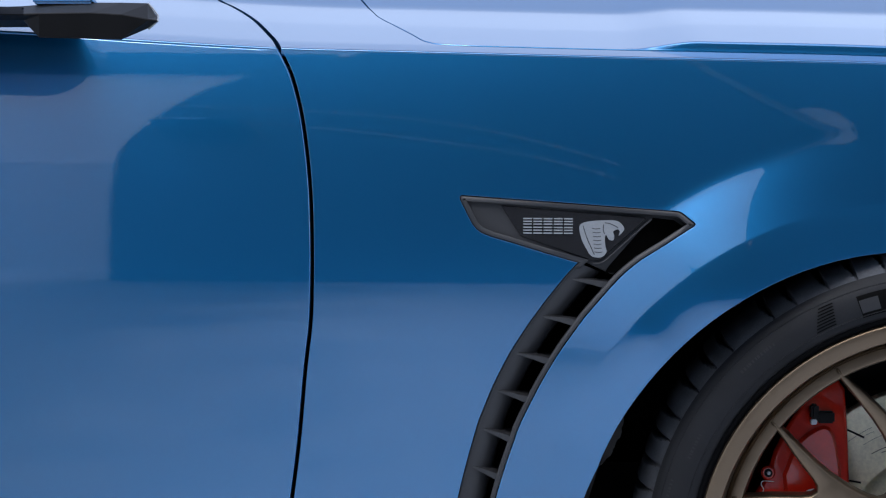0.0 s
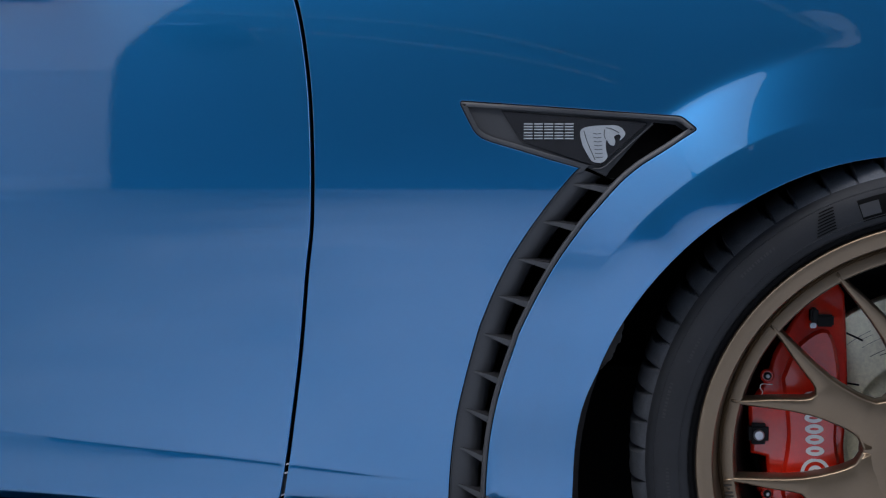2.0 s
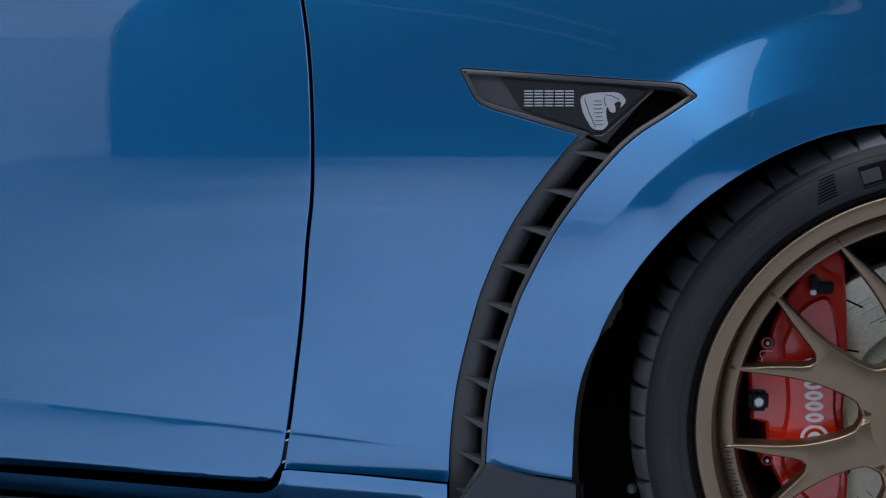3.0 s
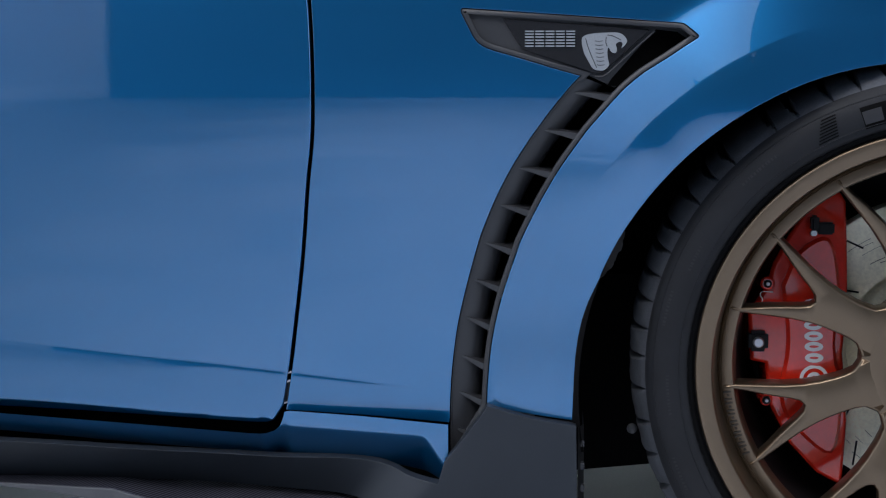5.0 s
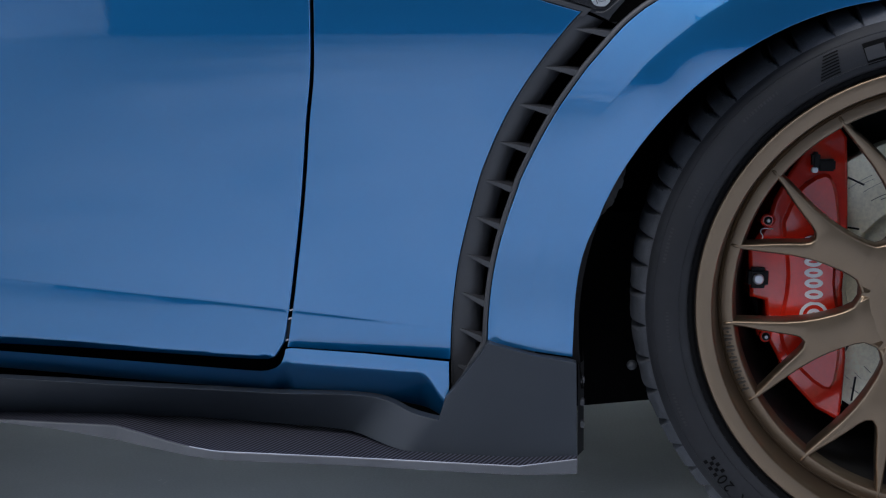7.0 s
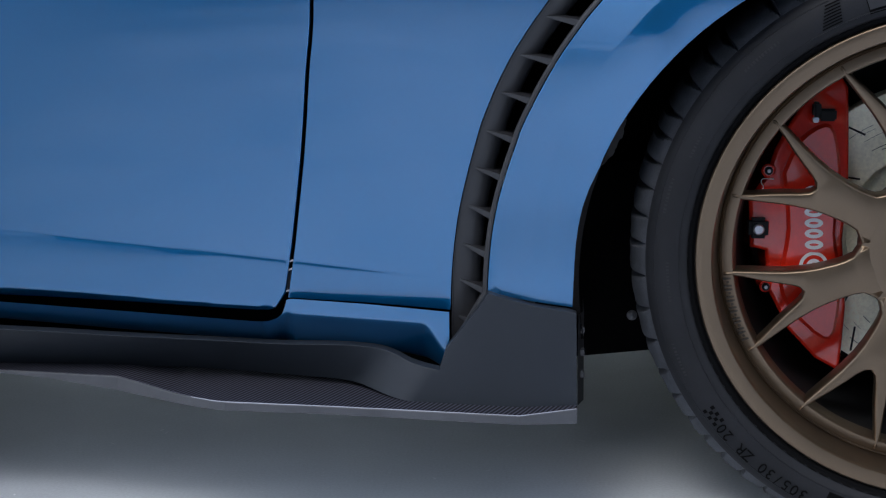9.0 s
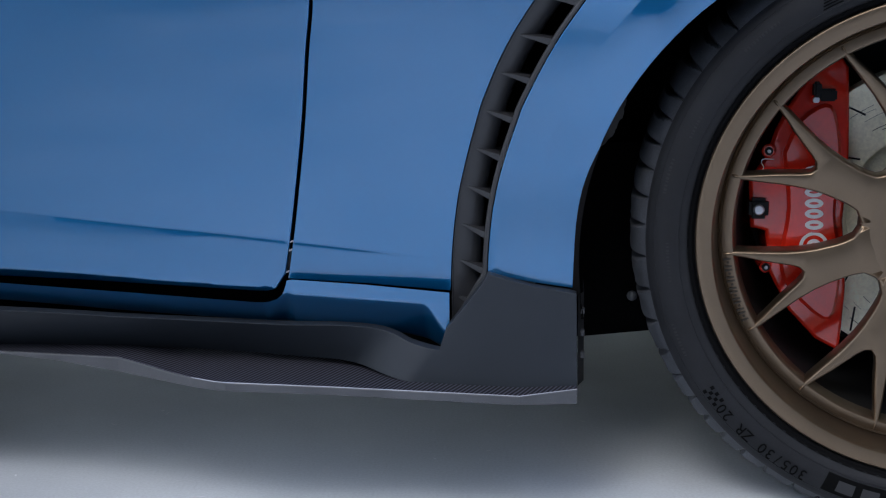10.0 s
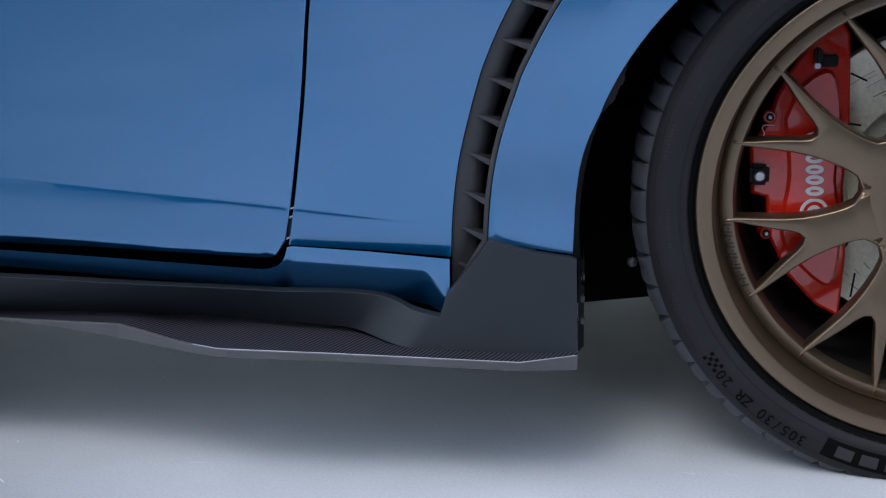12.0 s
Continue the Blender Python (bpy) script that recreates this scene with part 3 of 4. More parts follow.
rows = [[(0.0695, winglet_depth(0, z) + 0.003, z), (0.0705, winglet_depth(0, z) + 0.008, z), (0.0775, winglet_depth(0, z) + 0.03, z), (0.079, 0.1, z)] for z in (0.167, 0.18, 0.19, 0.22, 0.25, 0.27)]
strips("winglet_return", rows, BLACK_METAL, skirt, "black inner edge of the winglet", flip=False)
for z in (0.2, 0.225, 0.25):
    bm = bmesh.new()
    block(bm, (0.0725, winglet_depth(0, z) + 0.014, z - 0.004), (0.0775, winglet_depth(0, z) + 0.024, z + 0.004), 0.001)
    part("clip", bm, TRIM, skirt, "black trim clip")

# pale seal pieces and a painted jamb low in the door's shut line
rows = [[(line_at([(b, a) for a, b in reversed(DOOR_GAP)], z) + o, side(-0.268, z) + 0.006, z) for o in (-0.004, 0.004)] for z in (0.292, 0.300, 0.308, 0.316)]
strips("door_jamb", rows, SKIRT, car, "dark jamb in the shut line", flip=True)
for x, z in ((-0.2662, 0.3268), (-0.2670, 0.3168), (-0.2722, 0.2905)):
    bm = bmesh.new()
    slab(bm, [(x - 0.0030, z - 0.0016), (x + 0.0030, z + 0.0004), (x + 0.0030, z + 0.0022), (x - 0.0030, z + 0.0002)], side(x, z) + 0.0022, side(x, z) + 0.0060)
    part("seal_clip", bm, BLADE_EDGE, car, "small pale sealing piece", smooth_faces=False)

# near-black sheet painted for the shade in the recess between sill and skirt
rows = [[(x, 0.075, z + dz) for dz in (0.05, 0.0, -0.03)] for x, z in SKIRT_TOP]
strips("recess_shade", rows, VOID, skirt, "near-black sheet for the recess's shade", flip=True)

# splitter blade
edge = [(-1.3, 0.05, 0.192), (-0.632, 0.050, 0.1849), (-0.557, 0.035, 0.1862), (-0.4767, 0.020, 0.1870), (-0.4400, 0.004, 0.1826), (-0.4079, -0.012, 0.1786), (-0.3771, -0.030, 0.1773), (-0.3475, -0.045, 0.1772), (-0.3334, -0.050, 0.1776), (-0.2034, -0.050, 0.1735), (0.0026, -0.050, 0.1652), (0.0685, -0.030, 0.1684)]
rows = [[(x, 0.09, z + 0.002) for x, y, z in edge], [(x, y + 0.0022, z + 0.0005) for x, y, z in edge]]
strips("carbon_deck", rows, CARBON, skirt, "black carbon weave top", normals_smooth=False)
thick = [0.004, 0.0024, 0.0075, 0.0168, 0.0148, 0.0118, 0.0104, 0.0096, 0.0095, 0.0090, 0.0100, 0.0168]
# Thin pale strip: the edge's highlight is put into its colour.
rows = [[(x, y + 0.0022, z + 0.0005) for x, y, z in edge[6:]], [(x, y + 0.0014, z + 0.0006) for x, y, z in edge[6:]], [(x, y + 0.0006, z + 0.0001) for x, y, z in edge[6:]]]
strips("edge_glint", rows, BLADE_EDGE, skirt, "painted glint along the splitter edge", normals_smooth=False)
rows = [[(x, y + 0.0022, z + 0.0003) for x, y, z in edge], [(x, y + 0.0006, z) for x, y, z in edge], [(x, y + 0.0001, z - 0.0008) for x, y, z in edge], [(x, y, z - t) for (x, y, z), t in zip(edge, thick)]]
strips("splitter_blade", rows, BLADE, skirt, "dark grey splitter edge", normals_smooth=False)
# Unseen pale sheet under the blade, added to throw light on the floor.
rows = [[(x, y, z - t) for (x, y, z), t in zip(edge, thick)], [(x, 0.092, z - t) for (x, y, z), t in zip(edge, thick)]]
strips("blade_underside", rows, BOUNCE, skirt, "pale splitter underside, added to bounce light", normals_smooth=False)
x, y, z = edge[-1]
mesh_part("blade_end", [(x, y, z), (x, 0.09, z + 0.002), (x, 0.09, z - 0.016), (x, y, z - 0.016)], [(0, 1, 2, 3)], BLADE, skirt, smooth_faces=False)

# ---- vent trim beside the wheel ----
trim_outline = BADGE + VENT_R + [(-0.0375, 0.285), (-0.0785, 0.225)] + [p for p in reversed(VENT_L) if p[1] > 0.23]
if area(trim_outline) < 0:
    trim_outline = trim_outline[::-1]


def trim_depth(x, z):
    return side(x, z) + 0.0012


def on_vent_rear(x, z):
    """How far a place of the trim's outline lies on the vent's rear edge, which has hardly any rim."""
    return min(math.hypot(x - a, z - b) for a, b in VENT_L[3:]) < 0.004


grown = offset(trim_outline, 0.0007)
wide, slim = offset(trim_outline, 0.0064), offset(trim_outline, 0.0028)
inner_line = [b if on_vent_rear(*p) else a for p, a, b in zip(trim_outline, wide, slim)]


def ring(name, a, b, depth_a, depth_b, mat, parent, label=""):
    n = len(a)
    verts = [(x, depth_a(x, z) + 0.010, z) for x, z in a] + [(x, depth_a(x, z) + 0.0003, z) for x, z in offset(a, 0.0003)] + [(x, depth_a(x, z), z) for x, z in offset(a, 0.0009)] + [(x, depth_b(x, z), z) for x, z in offset(b, -0.0006)] + [(x, depth_b(x, z) + 0.0008, z) for x, z in b] + [(x, depth_b(x, z) + 0.014, z) for x, z in b]
    faces = []
    for q in range(5):
        for i in range(n):
            j = (i + 1) % n
            faces.append((q * n + i, (q + 1) * n + i, (q + 1) * n + j, q * n + j))
    return mesh_part(name, verts, faces, mat, parent, label)


trim = ring("vent_trim", grown, inner_line, trim_depth, trim_depth, TRIM, car, "black plastic side vent trim")

# the vent: a ramp that sinks from the rear edge, a dark duct along the front edge, fins across
NV = 60


def along(line, t):
    k = t * (len(line) - 1)
    i = min(int(k), len(line) - 2)
    (x0, z0), (x1, z1) = line[i], line[i + 1]
    return (x0 + (x1 - x0) * (k - i), z0 + (z1 - z0) * (k - i))


def at_height(line, z):
    """The place along the car where a line crosses a height."""
    for (x0, z0), (x1, z1) in zip(line, line[1:]):
        if z1 <= z <= z0:
            return x0 + (x1 - x0) * (z0 - z) / max(z0 - z1, 1e-9)
    return line[0][0] if z > line[0][1] else line[-1][0]


VL = resample(VENT_L, 0.006, closed=False)
VR = resample([p for p in VENT_R if p[1] < 0.657] + [(-0.0362, 0.27), (-0.0365, 0.2255)], 0.006, closed=False)


def vent_point(t, u, deep):
    (xl, zl), (xr, zr) = along(VL, t), along(VR, t)
    x, z = xl + (xr - xl) * u, zl + (zr - zl) * u
    return (x, side(xl, zl) * (1 - u) + side(xr, zr) * u + deep, z)


def ramp_end(t):
    """The share of the vent's width that the ramp takes, growing downward."""
    return 0.50 + 0.24 * smooth(0.25, 0.85, t)


rows = []
for i in range(NV + 1):
    t = i / NV
    m = ramp_end(t)
    rows.append([vent_point(t, u, d) for u, d in ((0.03, 0.0032), (0.10, 0.0040), (0.3 * m + 0.05, 0.0062), (0.55 * m + 0.05, 0.0098), (0.8 * m + 0.05, 0.0150), (0.95 * m + 0.05, 0.0205), (m + 0.06, 0.0250), (m + 0.075, 0.0310), (m + 0.08, 0.0420), (m + 0.08, 0.062))])
strips("vent_ramp", rows, TRIM, trim, "black plastic vent ramp")
# Duct faces are near black, with the shade inside put into the colour.
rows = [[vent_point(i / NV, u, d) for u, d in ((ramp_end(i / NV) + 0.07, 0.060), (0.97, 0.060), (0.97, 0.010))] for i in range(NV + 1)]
strips("vent_duct", rows, VOID, trim, "duct opening with its shade painted black")
# fins: root height at the front rim, each a tapered blade that starts on the ramp
FINS = ((0.6535, 0.6490), (0.6115, 0.6065), (0.5690, 0.5630), (0.5265, 0.5190), (0.4830, 0.4740), (0.4400, 0.4305), (0.3960, 0.3855), (0.3510, 0.3395), (0.3075, 0.2960), (0.2630, 0.2560))
for z0, z1 in FINS:
    xl, xr = at_height(VENT_L, z0), at_height(VENT_R, z1) - 0.004
    if z1 < 0.27:
        xr = -0.052
    x0 = xl + 0.16 * (xr - xl)
    bm = bmesh.new()
    y0, y1 = side(x0, z0) + 0.0052, side(xr, z1) + 0.0030
    tip, thick_end = 0.0016, 0.0085
    front = [(x0, y0, z0), (x0 + 0.5 * (xr - x0), (y0 + y1) / 2 - 0.0006, (z0 + z1) / 2 + 0.0004), (xr, y1, z1)]
    widths = (tip, (tip + thick_end) / 2, thick_end)
    back = (0.002, 0.016, 0.055)
    loops = [[bm.verts.new((x, y, z)), bm.verts.new((x, y, z - w)), bm.verts.new((x, y + b, z - w + 0.001)), bm.verts.new((x, y + b, z + 0.004 * w / thick_end))] for (x, y, z), w, b in zip(front, widths, back)]
    for a, b in zip(loops, loops[1:]):
        for i in range(4):
            bm.faces.new((a[i], b[i], b[(i + 1) % 4], a[(i + 1) % 4]))
    bm.faces.new(loops[0][::-1])
    bm.faces.new(loops[-1])
    bmesh.ops.recalc_face_normals(bm, faces=bm.faces[:])
    part("fin", bm, TRIM, trim)

# badge field: recessed tray, plate, letter blocks, emblem
def badge_depth(x, z):
    return side(0.0, z) + 0.0040


tray = offset([(0.0669, 0.6725), (-0.0294, 0.6990), (-0.0462, 0.7075), (-0.0571, 0.7251), (-0.0645, 0.7452), (0.1808, 0.7288), (0.1956, 0.7142), (0.107, 0.654)], 0.0035)
panel("badge_tray", tray, lambda x, z: side(0, z) + 0.0065 + max(x - 0.06, 0) * 0.1, TRIM, trim, step=0.012, flange=0.004, round_edge=0.001)
plate = [(-0.0190, 0.7350), (0.1420, 0.7222), (0.1443, 0.7205), (0.0935, 0.6745), (0.0905, 0.6735), (0.0815, 0.6740), (0.0060, 0.6992), (0.0020, 0.7020)]
bm = bmesh.new()
slab(bm, plate, badge_depth, lambda x, z: badge_depth(x, z) + 0.005, 0.0012)
badge = part("badge_plate", bm, GLOSS, car, "gloss black badge plate", smooth_faces=False)
# Flat near-black plate in place of the shaded opening.
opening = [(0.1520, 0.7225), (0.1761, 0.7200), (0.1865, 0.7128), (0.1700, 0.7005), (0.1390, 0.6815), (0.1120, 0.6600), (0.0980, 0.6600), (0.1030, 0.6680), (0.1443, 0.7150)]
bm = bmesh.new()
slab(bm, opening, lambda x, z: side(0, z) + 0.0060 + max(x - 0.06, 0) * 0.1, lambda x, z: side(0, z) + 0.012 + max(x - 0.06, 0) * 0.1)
part("upper_duct", bm, VOID, trim, "duct opening with its shade painted black", smooth_faces=False)
bm = bmesh.new()
tube(bm, [(x, side(0, z) + 0.0048, z) for x, z in ((0.1500, 0.7205), (0.0985, 0.6735), (0.0930, 0.6705), (0.0845, 0.6705))], 0.0010, 8)
part("tray_lip", bm, TRIM, trim, "black plastic lip under the badge plate")


def on_badge(bm, poly):
    return slab(bm, poly, lambda x, z: badge_depth(x, z) - 0.0007, lambda x, z: badge_depth(x, z) + 0.001)


for zt, zb in ((0.7210, 0.7133), (0.7112, 0.7032)):
    for k in range(5):
        x0, w, t = 0.0063 + 0.01145 * k, 0.0099, 0.00150
        bm = bmesh.new()
        for z in (zb, (zb + zt - t) / 2, zt - t):
            on_badge(bm, [(x0, z), (x0 + w, z), (x0 + w, z + t), (x0, z + t)])
        part("letter_bar", bm, SILVER, badge, "silver bars", smooth_faces=False)
emblem = curve([(0.0697, 0.7051), (0.0696, 0.7125), (0.0746, 0.7163), (0.0852, 0.7181), (0.0977, 0.7187), (0.1083, 0.7187), (0.1151, 0.7161), (0.1195, 0.7099), (0.1171, 0.7049), (0.1134, 0.7018), (0.1146, 0.7062), (0.1121, 0.7087), (0.1071, 0.7062), (0.1084, 0.7012), (0.1072, 0.6963), (0.1022, 0.6975), (0.0991, 0.7025), (0.0979, 0.6975), (0.0986, 0.6894), (0.0999, 0.6832), (0.0949, 0.6776), (0.0887, 0.677), (0.0825, 0.6789), (0.0774, 0.6864), (0.0723, 0.6957)], 3)
bm = bmesh.new()
on_badge(bm, emblem)
part("emblem", bm, SILVER, badge, "silver emblem shape", smooth_faces=False)

for k in range(7):
    z, x = 0.7090 - 0.0044 * k, 0.0880 + 0.0004 * k
    bm = bmesh.new()
    tube(bm, [(x - 0.0042, badge_depth(0, z) - 0.0007, z + 0.0006), (x, badge_depth(0, z) - 0.0008, z), (x + 0.0046, badge_depth(0, z) - 0.0007, z + 0.0006)], 0.0004, 6)
    part("emblem_rib", bm, TRIM, badge, "dark rib")
for pts in ([(0.0977, 0.7160), (0.1035, 0.7150), (0.1090, 0.7125), (0.1125, 0.7105)], [(0.0965, 0.7140), (0.0960, 0.7080), (0.0975, 0.7035)], [(0.0735, 0.7125), (0.0770, 0.7010), (0.0830, 0.6870), (0.0862, 0.6800)]):
    bm = bmesh.new()
    tube(bm, [(x, badge_depth(0, z) - 0.0007, z) for x, z in curve(pts, 5)], 0.0005, 6)
    part("emblem_line", bm, TRIM, badge, "dark line")

# ---- front wheel ----
# built about its own axle, then steered a little towards the camera
STEER = Matrix(((0.98586, 0.16720, -0.01154, 0.4783), (-0.16760, 0.98352, -0.06787, -0.0202), (0.0, 0.06885, 0.99763, 0.3365), (0, 0, 0, 1)))
STEER = Matrix.Translation((0.0, 0.0243, -0.0097)) @ Matrix.Scale(1.015, 4) @ STEER
C = (0.0, 0.0, 0.0)
rim_profile = [(0.272, 0.020), (0.2778, 0.012), (0.2790, 0.006), (0.2787, 0.0022), (0.2776, 0.0006), (0.2760, 0.0), (0.270, 0.0004), (0.262, 0.0014), (0.2602, 0.0020), (0.2590, 0.0045), (0.2583, 0.0105), (0.2555, 0.0420), (0.2548, 0.0460), (0.2538, 0.0468), (0.2530, 0.0445), (0.2514, 0.0432), (0.2505, 0.0440), (0.2496, 0.0425), (0.2400, 0.0400), (0.2375, 0.0405), (0.2358, 0.0440), (0.2350, 0.0520), (0.2340, 0.0640)]
bm = bmesh.new()
lathe(bm, rim_profile, C, 180)
wheel = part("wheel", bm, BRONZE, car, "satin bronze alloy wheel")
wheel.matrix_basis = STEER
# The barrel's shade is put into its colour: near black instead of bronze.
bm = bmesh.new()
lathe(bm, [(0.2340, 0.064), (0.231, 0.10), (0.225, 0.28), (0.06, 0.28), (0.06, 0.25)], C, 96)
part("barrel", bm, BLACK_METAL, wheel, "wheel barrel with its shade painted black")


def spoke_face(r):
    return 0.0385 + 0.030 * (1 - min(r, 0.249) / 0.249)


def spoke_outline():
    """Half of a Y-shaped spoke about the x axis, then mirrored."""
    def pol(r, a):
        return (r * math.cos(radians(a)), r * math.sin(radians(a)))
    half = [pol(r, a) for r, a in ((0.05, 22.3), (0.0915, 22.3), (0.0935, 19.5), (0.1, 13.6), (0.11, 11.5), (0.12, 10.4), (0.14, 9.4), (0.158, 9.3), (0.18, 9.9), (0.20, 10.8), (0.22, 11.6), (0.238, 12.2), (0.247, 12.05), (0.2498, 11.5),
                                   (0.248, 10.9), (0.238, 10.4), (0.225, 9.4), (0.207, 7.5), (0.188, 5.4), (0.175, 3.8), (0.166, 2.1), (0.1625, 0.0))]
    return half + [(x, -y) for x, y in reversed(half[:-1])]


def spoke_mesh():
    line = resample(spoke_outline(), 0.006)
    if area(line) < 0:
        line = line[::-1]
    bm = bmesh.new()
    rings = []
    for inset, dy in ((0.0031, 0.0), (0.0021, 0.0006), (0.0010, 0.0019), (0.0, 0.0055), (-0.0006, 0.018), (0.001, 0.03)):
        loop = offset(line, inset) if inset else line
        rings.append([bm.verts.new((x, spoke_face(math.hypot(x, z)) + dy, z)) for x, z in loop])
    n = len(line)
    for a, b in zip(rings, rings[1:]):
        for i in range(n):
            bm.faces.new((a[i], b[i], b[(i + 1) % n], a[(i + 1) % n]))
    flat = [Vector((v.co.x, v.co.z)) for v in rings[0]]
    loop = [(v.x, v.y) for v in flat]
    made, _, tris, origin, _, _ = delaunay_2d_cdt(flat, [(i, (i + 1) % n) for i in range(n)], [], 0, 1e-7)
    at = [rings[0][o[0]] if o else bm.verts.new((v.x, spoke_face(v.length), v.y)) for v, o in zip(made, origin)]
    for f in tris:
        c = sum((made[i] for i in f), Vector((0, 0))) / 3
        if inside(c.x, c.y, loop):
            bm.faces.new([at[i] for i in f])
    bmesh.ops.recalc_face_normals(bm, faces=bm.faces[:])
    return bm


me = None
for k in range(8):
    a = 153.53 - 90 + 45 * k
    if me is None:
        ob = part("spoke", spoke_mesh(), BRONZE, wheel)
        me = ob.data
    else:
        ob = new("spoke", me)
        ob.parent = wheel
    ob.matrix_basis = Matrix.Rotation(radians(-a), 4, 'Y')
bm = bmesh.new()
lathe(bm, [(0.037, 0.095), (0.037, 0.068), (0.039, 0.065), (0.051, 0.0605), (0.080, 0.0585), (0.0905, 0.0600), (0.0930, 0.066), (0.0935, 0.095)], C, 64)
part("hub", bm, BRONZE, wheel)
bm = bmesh.new()
cylinder(bm, (0.0, 0.0), 0.038, 0.076, 0.12, 32, 0.003)
part("centre_cap", bm, BLACK_METAL, wheel, "black centre cap")
# engraved blocks on the inner ledge
for k in range(6):
    for dt, h in ((-0.0048, 0.0052), (0.0042, 0.0052), (-0.0003, 0.0014)):
        a = radians(189.7 + 3.2 * k)
        r = 0.2448
        bm = bmesh.new()
        block(bm, (-h, -0.0008, dt - 0.0011), (h, 0.0010, dt + 0.0011))
        ob = part("engraved_bar", bm, BRONZE_DARK, wheel, "engraved bar", smooth_faces=False)
        ob.matrix_basis = Matrix.Translation((r * math.cos(a), 0.0410, r * math.sin(a))) @ Matrix.Rotation(-a, 4, 'Y')

# tyre
profile = [(0.268, 0.016), (0.2785, 0.007), (0.2812, 0.0025), (0.2838, 0.0005), (0.2852, 0.0015), (0.2868, -0.0030), (0.291, -0.0072), (0.298, -0.0108), (0.306, -0.0125), (0.315, -0.0122), (0.323, -0.0098), (0.3300, -0.0062), (0.3338, -0.0030), (0.3352, -0.0016), (0.3395, 0.0024), (0.3440, 0.0085), (0.3490, 0.0170), (0.3535, 0.0280), (0.3568, 0.0420), (0.3590, 0.060), (0.3602, 0.10), (0.3605, 0.16), (0.359, 0.24), (0.354, 0.28), (0.31, 0.305), (0.27, 0.30)]
rng = random.Random(11)
NOTCHES = [134.8, 139.4, 144.9, 151.5, 156.1, 161.4, 166.6, 172.2, 177.8, 184.3, 191.1, 197.8, 204.5, 210.1, 215.5, 220.4, 225.2, 230.4]
while NOTCHES[-1] < 134.8 + 351:
    NOTCHES.append(NOTCHES[-1] + rng.choice((4.7, 5.5, 6.6)))
SPIN = 1200


def notch(i, j, r, y):
    """Wedge-shaped cuts across the shoulder, wider and deeper towards the tread."""
    if not 14 <= j <= 20:
        return r, y
    f = min((r - 0.3352) / 0.020, 1.0)
    a = i * 360 / SPIN - 0.9 * f
    a = a + 360 if a < 130 else a
    off = min(abs(a - b) for b in NOTCHES)
    half = 0.16 + 0.62 * f
    if off < half:
        deep = (0.0012 + 0.0105 * f) * min(1.0, 1.6 * (1 - off / half))
        return r - 0.75 * deep, y + 0.65 * deep
    return r + 0.0005 * math.sin(i * 12.9898) * f, y


bm = bmesh.new()
lathe(bm, profile, C, SPIN, notch)
for v in bm.verts:
    v.co.z = max(v.co.z, (0.01005 - 0.3365 - 0.06885 * v.co.y) / 0.99763)
bmesh.ops.recalc_face_normals(bm, faces=bm.faces[:])
tyre = part("tyre", bm, RUBBER, wheel, "black low-profile road tyre")
tyre.data.materials.append(RUBBER_PALE)
for p in tyre.data.polygons:
    if math.hypot(p.center.x, p.center.z) > 0.3362:
        p.material_index = 1


def side_depth(r):
    for (r0, y0), (r1, y1) in zip(profile, profile[1:]):
        if r0 <= r <= r1:
            return y0 + (y1 - y0) * (r - r0) / (r1 - r0)
    return 0.0


def arc_patch(name, r0, r1, a0, a1, mat, label, lift=0.0006, steps=12):
    rows = []
    for i in range(steps + 1):
        a = radians(a0 + (a1 - a0) * i / steps)
        rows.append([(r * math.cos(a), side_depth(r) - lift, r * math.sin(a)) for r in [r0 + (r1 - r0) * q / 4 for q in range(5)]])
    return strips(name, rows, mat, wheel, label, flip=True)


# moulded rings, black maker's panels with grey letter blocks
for r in (0.2965, 0.3255):
    bm = bmesh.new()
    tube(bm, [(r * math.cos(radians(a)), side_depth(r) - 0.0001, r * math.sin(radians(a))) for a in range(0, 361, 3)], 0.0006, 6)
    part("sidewall_ring", bm, RUBBER, wheel)
for a0, a1, first, r0 in ((84, 109.6, 105.6, 0.2945), (247.2, 289, 250.0, 0.2985)):
    arc_patch("black_panel", r0, r0 + 0.0245, a0, a1, RUBBER_BLACK, "matt black moulded panel", steps=30)
    for k in range(6):
        b = first + 5.4 * k if first > 180 else first - 5.4 * k
        if a0 < b and b + 3.9 < a1:
            arc_patch("moulded_bar", r0 + 0.0050, r0 + 0.0195, b, b + 3.8, RUBBER_GREY, "grey moulded bar", 0.0011)
for k in range(8):
    r = 0.2985 + 0.0032 * k
    arc_patch("moulded_stripe", r, r + 0.0015, 115.2 - 0.15 * k, 119.6 - 0.35 * k, RUBBER_BLACK, "thin black moulded stripe", 0.0006, steps=4)
arc_patch("bead_ring", 0.2800, 0.2872, 0, 360, RUBBER_BLACK, "black rim protector", 0.0004, steps=120)
for a0, a1, r in ((152, 158, 0.3075), (163, 171, 0.3165), (181, 190, 0.3075), (199, 207, 0.3165), (128, 137, 0.3125)):
    n = int((a1 - a0) / 0.75)
    for k in range(n):
        b = a0 + (a1 - a0) * k / n
        arc_patch("moulded_bar", r, r + 0.0034, b, b + 0.28 + 0.22 * ((k * 7) % 3) / 2, RUBBER_FAINT, "small moulded bar", 0.0004, steps=1)
